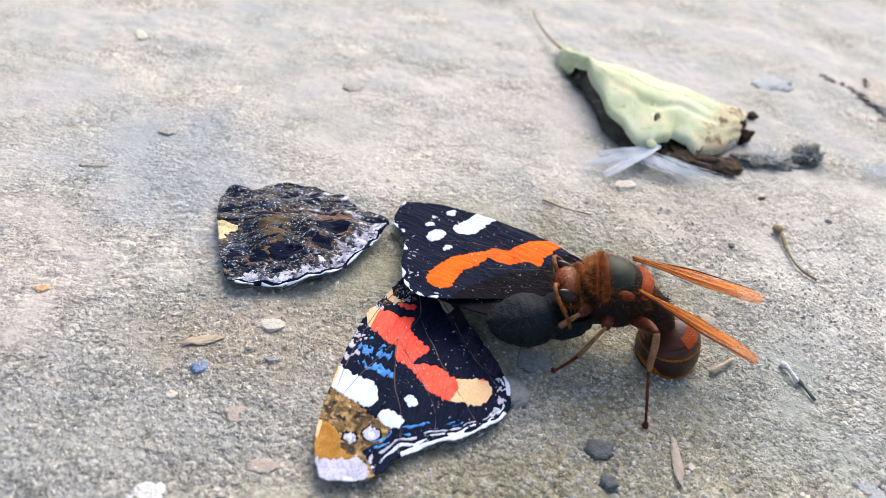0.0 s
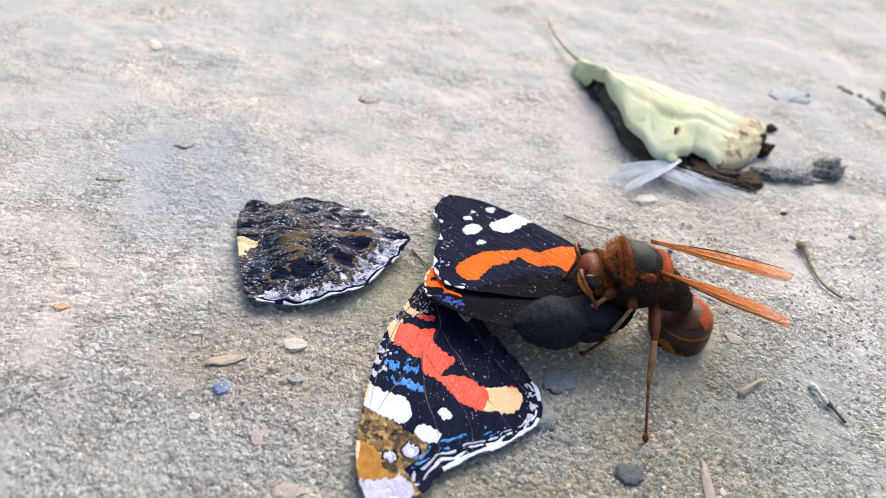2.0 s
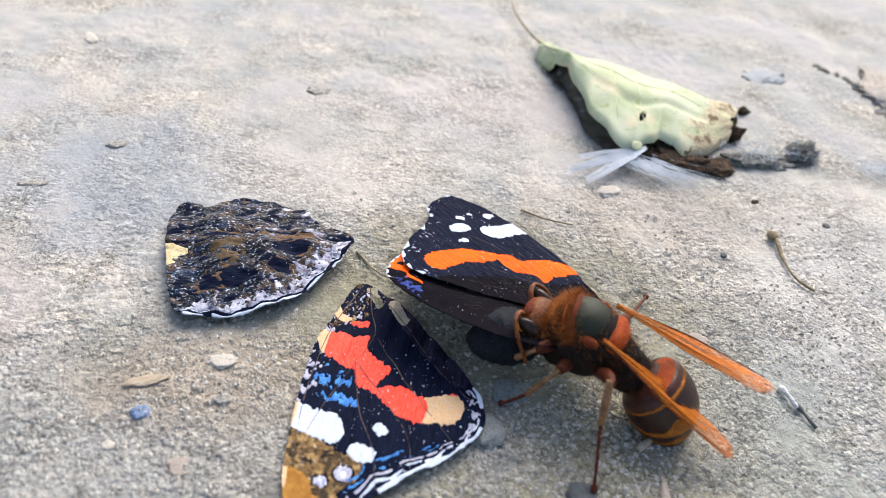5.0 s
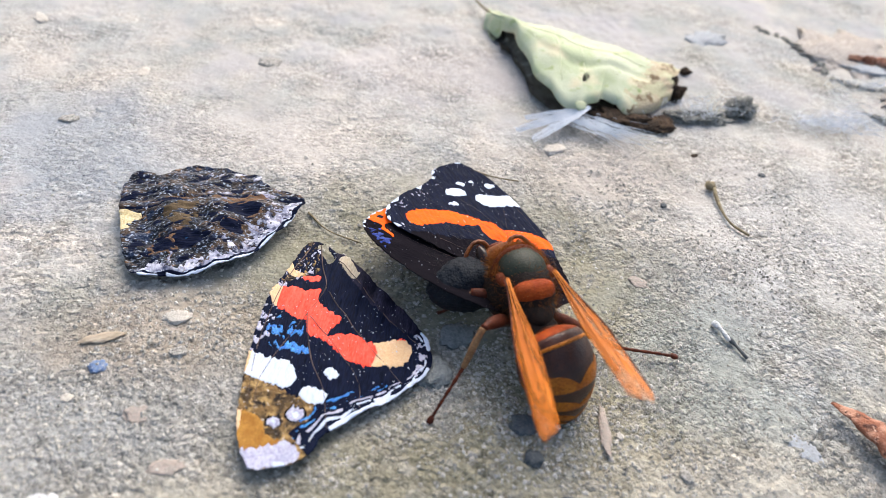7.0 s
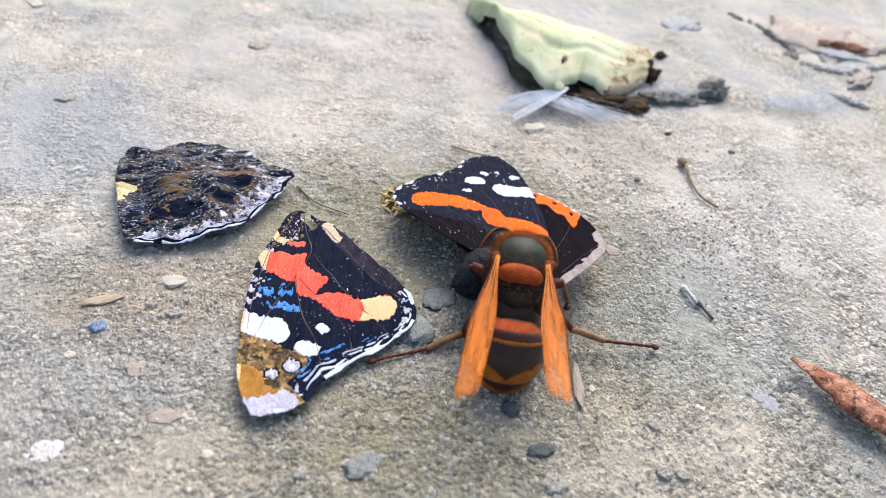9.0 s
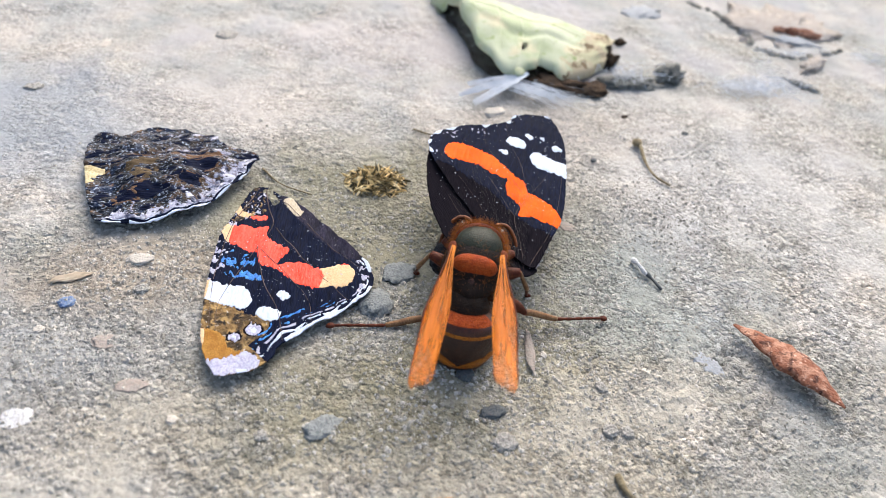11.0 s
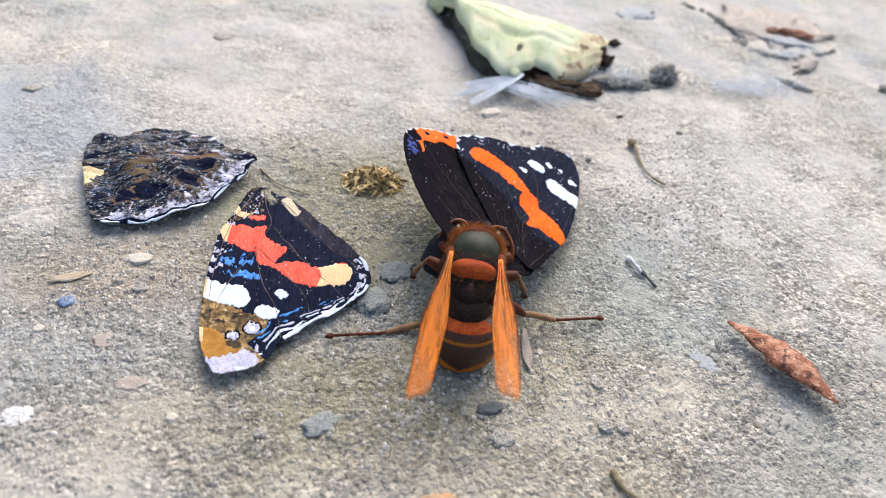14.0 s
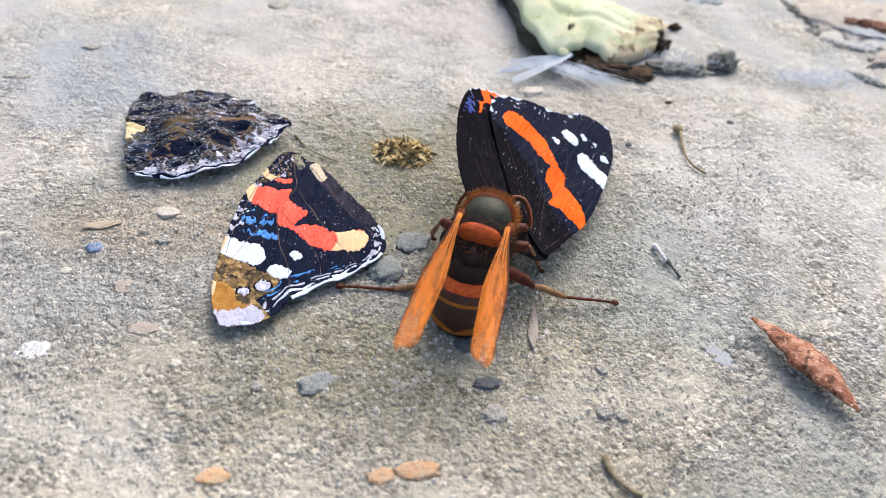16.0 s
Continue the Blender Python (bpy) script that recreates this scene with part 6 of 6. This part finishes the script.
litter(67.0, 62.4, 4.6, 2.6, 0.3, M_STONE_BLUEGREY, "flat pale blue-grey crust on the concrete", 10, 15, "crust")


# ---- what moves ----
def motions():
    hornet_rows = [
        (0, 8.98, -4.04, 9.3, 12, 0, 77),
        (0.5, 8.97, -2.3, 9.3, 12, 0, 78.5),
        (1, 8.29, 0.27, 9.3, 12, 0, 80),
        (1.5, 9.35, 0.52, 9.3, 12, 0, 81),
        (2, 10.24, 2.08, 9.3, 12, 0, 82),
        (2.5, 10.47, 1.92, 9.3, 12, 0, 81),
        (3, 10.6, 3.44, 9.3, 12, 0, 80),
        (3.5, 10.84, 2.52, 9.3, 12, 0, 78.6),
        (3.7, 8.17, 1.37, 9.3, 12, 0, 78),
        (5.8, 7.17, -7.83, 8, 12, 0, 40),
        (6, 7.03, -7.67, 8, 11.4, 0, 37),
        (6.5, 8.46, -6.36, 8, 10, 0, 24),
        (7, 6.31, -7.13, 8, 6, 0, 6),
        (7.5, 5.93, -7.13, 8, 4, 0, -3),
        (8, 7.46, -8.12, 8, 2, 0, -17),
        (8.5, 6.95, -9.7, 8.15, 2, 0, -19),
        (9, 7.06, -11.29, 8.3, 2, 0, -22),
        (9.2, 5.98, -12.16, 8.31, 2.2, 0, -21),
        (11.3, 6.63, -14.16, 8.43, 4.8, 0, -24.7),
        (11.5, 6.45, -13.93, 8.44, 5, 0, -25),
        (12, 6.48, -14.54, 8.47, 5.1, 0, -25),
        (12.5, 6.6, -14.7, 8.5, 5.2, 0, -25),
        (13, 6.73, -13.81, 8.53, 5.3, 0, -23),
        (13.5, 6.2, -14.9, 8.56, 5.4, 0, -21),
        (14, 6.4, -15.29, 8.59, 5.6, 0, -22),
        (14.5, 6.02, -14.87, 8.61, 5.7, 0, -23),
        (15, 6.25, -14.75, 8.64, 5.8, 0, -24.5),
        (15.5, 6.59, -14.18, 8.67, 5.9, 0, -26),
        (16, 6.65, -14.06, 8.7, 6, 0, -26),
    ]
    hornet_at = [(t, mpose(x, y, z, rx, ry, rz)) for t, x, y, z, rx, ry, rz in hornet_rows]
    walk(hornet, hornet_at)

    # wings: seconds, sideways angle and lift, in degrees
    left_rows = [
        (0, -1.5, -12.7),
        (0.5, 3.3, -7.3),
        (1, 5, -7.4),
        (1.5, -4.4, -4.8),
        (2, 0.7, -4.1),
        (2.5, -0.3, -8.5),
        (3, -3.5, -5.5),
        (3.5, 4.3, -7.9),
        (3.7, 0.4, -5.1),
        (5.8, -4.3, -20.9),
        (6, 29.1, 18.6),
        (6.5, 18.7, 13.3),
        (7, 7.6, 3.3),
        (7.5, 3.8, 4.9),
        (8, 5.7, -2.1),
        (8.5, 4.4, 4.2),
        (9, 2, -0.7),
        (9.2, -1.4, 0.6),
        (11.3, -0.1, 0),
        (11.5, -0.9, -1),
        (12, -1.1, -1.8),
        (12.5, -0.7, -1.2),
        (13, 0.6, -1.9),
        (13.5, -1.6, -2.9),
        (14, 1.8, -1.1),
        (14.5, -2.4, -0.6),
        (15, -2.8, -0.1),
        (15.5, -2.4, 1.6),
        (16, -1.5, -0.2),
    ]
    right_rows = [
        (0, 2.6, -1),
        (0.5, -5, 9.9),
        (1, -5, 9.5),
        (1.5, -2.8, 9.9),
        (2, -7.8, 7.5),
        (2.5, -13.1, 5.5),
        (3, -11.1, 6.5),
        (3.5, -15.4, 5.1),
        (3.7, -11.4, 8.1),
        (5.8, 10.7, -9.3),
        (6, 13.7, -10.8),
        (6.5, -7.8, 16.9),
        (7, 0.1, 11.6),
        (7.5, 5.1, 11.2),
        (8, 5.6, 5.3),
        (8.5, 4.3, 9.9),
        (9, 4.5, 6.2),
        (9.2, 9.2, 9.4),
        (11.3, 5.6, 6),
        (11.5, 6.6, 5.2),
        (12, 7.8, 3.2),
        (12.5, 8.2, 5.1),
        (13, 5.9, 4.8),
        (13.5, 7.1, 2.1),
        (14, 5.2, 6.8),
        (14.5, 6.5, 5.4),
        (15, 6.8, 6.1),
        (15.5, 7.1, 7.9),
        (16, 5.6, 4.4),
    ]
    for wing_ob, side, rows in ((wing_left, -1, left_rows), (wing_right, 1, right_rows)):
        walk(wing_ob, [(t, mpose(side * 2.7, -0.6, 2.5, -lift, 0, side * turn)) for t, turn, lift in rows])

    # abdomen: seconds, droop, sideways turn and how far behind the thorax it hangs
    abdomen_rows = ((0, 50, 0, 7.6), (1.5, 60, 0, 8.0), (3.7, 60, 0, 8.0), (5.8, -6, 0, 4.6), (6, -6, 0, 4.6), (6.5, 0, 5, 4.6), (7, 12, 11, 4.6), (7.5, 20, 11, 4.6), (8, 28, 8, 4.6), (8.5, 34, 5, 4.6), (9, 42, 3, 4.6), (9.2, 44, 3, 4.6), (11.3, 58, 3, 4.6), (13, 60, 3, 4.6), (14.5, 60, 3, 4.6), (16, 58, 3, 4.6))
    walk(abdomen, [(t, mpose(0, -back, -0.5 - 0.7 * (back - 4.6), droop, 0, turn)) for t, droop, turn, back in abdomen_rows])

    # hind legs: seconds and the place of the foot on the ground
    def at_time(rows, t):
        for (t0, m0), (t1, m1) in zip(rows, rows[1:]):
            if t0 <= t <= t1:
                return m0.lerp(m1, (t - t0) / (t1 - t0))
        return rows[-1][1]

    for leg, hip, settled, feet in (
        (leg_left, (-2.2, -2.4, -2.2), 8.8, ((0, 10.5, -16.2), (0.5, 7.5, -16.6), (1, 6.2, -16.8), (1.5, 7.2, -16.2), (2, 7.0, -16.2), (3, 6.0, -15.4), (3.7, 6.4, -14.0), (5.8, 5.0, -20.5), (6.5, 4.0, -21.5), (7, -5.0, -17.0), (8, -5.0, -17.4), (8.5, -4.8, -17.4), (9, -8.8, -14.8), (11.3, -8.8, -13.8), (16, -8.6, -13.8))),
        (leg_right, (2.2, -2.4, -2.2), 6.8, ((0, 20, 10), (3.7, 22, 13), (5.8, 22, 4), (6.5, 24, -6), (7, 24.2, -13.0), (7.5, 23, -16), (8, 22.6, -17.8), (11.3, 22.8, -17.9), (16, 23, -18))),
    ):
        upper_rows, lower_rows = [], []

        def aim(start, axis, up):
            side = up.cross(axis).normalized()
            return Matrix.Translation(start) @ Matrix((axis, side, axis.cross(side))).transposed().to_4x4()

        for t, fx, fy in feet:
            body = at_time(hornet_at, t)
            start = Vector(hip) * MM
            way = body.inverted() @ Vector((fx * MM, fy * MM, 0.45 * MM)) - start
            reach = min(way.length, 0.985 * (UPPER + LOWER) * MM)
            axis = way.normalized()
            up = body.inverted().to_3x3() @ Vector((0, 0, 1))
            up = (up - axis * up.dot(axis)).normalized()
            along = (reach ** 2 + (UPPER * MM) ** 2 - (LOWER * MM) ** 2) / (2 * reach)
            rise = math.sqrt(max(1e-9, (UPPER * MM) ** 2 - along ** 2)) * (1 if t < settled else -0.85)
            knee = start + axis * along + up * rise
            foot = start + axis * reach
            upper_rows.append((t, aim(start, (knee - start).normalized(), up)))
            lower_rows.append((t, aim(knee, (foot - knee).normalized(), up)))
        walk(leg[0], upper_rows)
        walk(leg[1], lower_rows)

    # the butterfly: its body, then each wing in the body's space
    body_rows = [
        (0, -3.06, -3.49, 4.4, 184),
        (1.5, -2.16, -0.66, 4.4, 184),
        (2, -2.17, -0.81, 4.4, 184),
        (3, -2.05, -0.24, 4.4, 185),
        (3.7, -1.52, -1.29, 4.4, 186),
        (5.8, -2.01, -1.84, 4.4, 188),
        (6.5, -1.03, -1.78, 4.4, 190),
        (7, -0.48, -2.44, 4.4, 192),
        (8, 2.17, -4.59, 4.4, 198),
        (8.5, 3.07, -4.94, 4, 200),
        (9.2, 3.39, -7.34, 4, 202),
        (11.3, 5.59, -8.11, 4, 200),
        (12.5, 4.97, -7.9, 4, 200),
        (13.5, 4.61, -8.22, 4, 200),
        (14.5, 5.07, -8.11, 4, 200),
        (16, 5.19, -9.17, 4, 202),
    ]
    body_at = [(t, mpose(x, y, z, 0, 0, rz)) for t, x, y, z, rz in body_rows]
    walk(butterfly, body_at)
    fore_rows = [
        (0, 9.4, -0.61, 6.6, 1.55, 10.92, -227),
        (0.5, 9.32, -0.7, 6.38, 1.04, 10.52, -227.76),
        (1, 9.52, 0.79, 5.81, -0.58, 9.46, -233.31),
        (1.5, 9.95, 1.63, 5.19, -0.81, 8.29, -234.07),
        (2, 10.39, 2.05, 5.04, 2.17, 8.17, -234.4),
        (2.5, 10.51, 2.01, 5.07, -0.36, 8.38, -235.91),
        (3, 11.28, 2.51, 5.6, 5.63, 9.41, -233.42),
        (3.5, 11.41, 2.25, 6.47, 2.41, 11.09, -233.23),
        (3.7, 10.84, 1.75, 6.27, 8.77, 10.76, 126.6),
        (5.8, 10.76, -4.55, 6.65, 9.38, 11.32, 102.88),
        (6, 10.81, -5.08, 6.67, 6.05, 11.45, 98.35),
        (6.5, 10.9, -6.16, 6.94, 8.58, 12.41, 96.25),
        (7, 11.56, -6.34, 5.6, 8.54, 9.61, 96.63),
        (7.5, 11.77, -8.55, 5.56, 5.97, 9.48, 88.79),
        (8, 12.17, -8.39, 5.97, 13.68, 10.71, 85.51),
        (8.5, 8.59, -10.63, 6.96, 3.87, 12.88, 74.5),
        (9, 9.53, -10.14, 6.48, 1.4, 11.34, 79.62),
        (9.2, 11.2, -9.48, 4.59, -2.89, 3.79, 72.65),
        (11.5, 13.47, -14.43, 6.81, 13.43, -1.72, 61.8),
        (12, 13.67, -12.24, 6.68, 10.24, 9.61, 57.75),
        (12.5, 12.79, -13.88, 7.16, 10.72, 12.78, 67.27),
        (13, 13.18, -12.76, 6.54, 15.75, 11.26, 63.36),
        (13.5, 13.49, -11.55, 4.7, 12.76, -2.66, 55.06),
        (14, 14.09, -12.83, 5.28, 19.02, 8.23, 55.59),
        (14.5, 12.06, -13.68, 6.28, 24.87, 4.28, 56.65),
        (15, 13.21, -11.92, 5.7, 23.95, 6.8, 55.96),
        (15.5, 13.82, -11.36, 5.39, 23.07, 8.91, 55.76),
        (16, 13.65, -13.86, 5.45, 27.4, 4.43, 56.88),
    ]
    fore_at = [(t, mpose(*v)) for t, *v in fore_rows]
    between = [4.0 + 0.2 * k for k in range(9)] + [9.4 + 0.2 * k for k in range(10)]
    fore_times = sorted([t for t, m in fore_at] + between)
    walk(prey_forewing, [(t, at_time(body_at, t).inverted() @ at_time(fore_at, t)) for t in fore_times])
    # hindwing: seconds, turn within the forewing's plane, and how far it is pulled out of its socket
    hind_rows = [
        (0, 32.1, -1.6),
        (0.5, 32, -2.1),
        (1, 39.2, -0.8),
        (1.5, 41.3, -0.8),
        (2, 45.2, -0.8),
        (2.5, 44.1, -0.8),
        (3, 43.8, -0.8),
        (3.5, 42.3, -0.8),
        (3.7, 43.7, -0.8),
        (5.8, 47.6, -1.5),
        (6, 47.7, -1.6),
        (6.5, 45, -1.3),
        (7, 47.6, -1.2),
        (7.5, 52.5, -1.7),
        (8, 64.4, -4.5),
        (8.25, 28, -3),
        (8.5, 9, -3.5),
        (9, 3, -3.5),
        (9.2, -4, -3),
        (11.3, 40, -1),
        (11.5, 36.5, -1.2),
        (12, 45.6, 1.5),
        (12.5, 53.4, 1.2),
        (13, 30, -0.6),
        (13.5, 34, -1.8),
        (14, 59, -1.1),
        (14.5, 40, -3.2),
        (15, 41.1, 0.2),
        (15.5, 44.3, 1.2),
        (16, 47, -1.2),
    ]
    hind_at = [(t, mpose(0, 0, -0.30, 0, 0, turn) @ mpose(pull, 0, 0, 0, 0.3, 0)) for t, turn, pull in hind_rows]
    hind_times = sorted([t for t, m in hind_at] + between)
    walk(prey_hindwing, [(t, at_time(body_at, t).inverted() @ at_time(fore_at, t) @ at_time(hind_at, t)) for t in hind_times])

    # the husk is dragged under the hornet as it turns
    walk(seed_husk, [(t, mpose(x, y, 0)) for t, x, y in ((0, 0, 0), (3.9, 0, 0), (5.2, -11.5, -6.0), (5.8, -13.0, -6.5), (16, -13.0, -6.5))])

    # the torn forewing is pushed along by the hornet's leg
    walk(torn_forewing, [(t, mpose(x, y, 0, 0, 0, rz)) for t, x, y, rz in ((0, -11.5, 8.14, -114.96), (0.5, -11.6, 8.14, -114.9), (1, -11.95, 8.95, -112.6), (1.5, -12.3, 9.35, -110.9), (2, -12.5, 9.6, -109.4), (3, -12.7, 9.7, -108.9), (3.5, -13.4, 9.95, -107.2), (5.8, -13.6, 10.12, -107.1), (8.5, -13.6, 10.1, -107.0), (8.8, -14.0, 10.2, -105.5), (9.0, -14.4, 10.6, -103.9), (9.2, -14.56, 11.4, -103.6), (11.3, -14.58, 11.58, -103.6), (16, -14.58, 11.58, -103.6))])


motions()
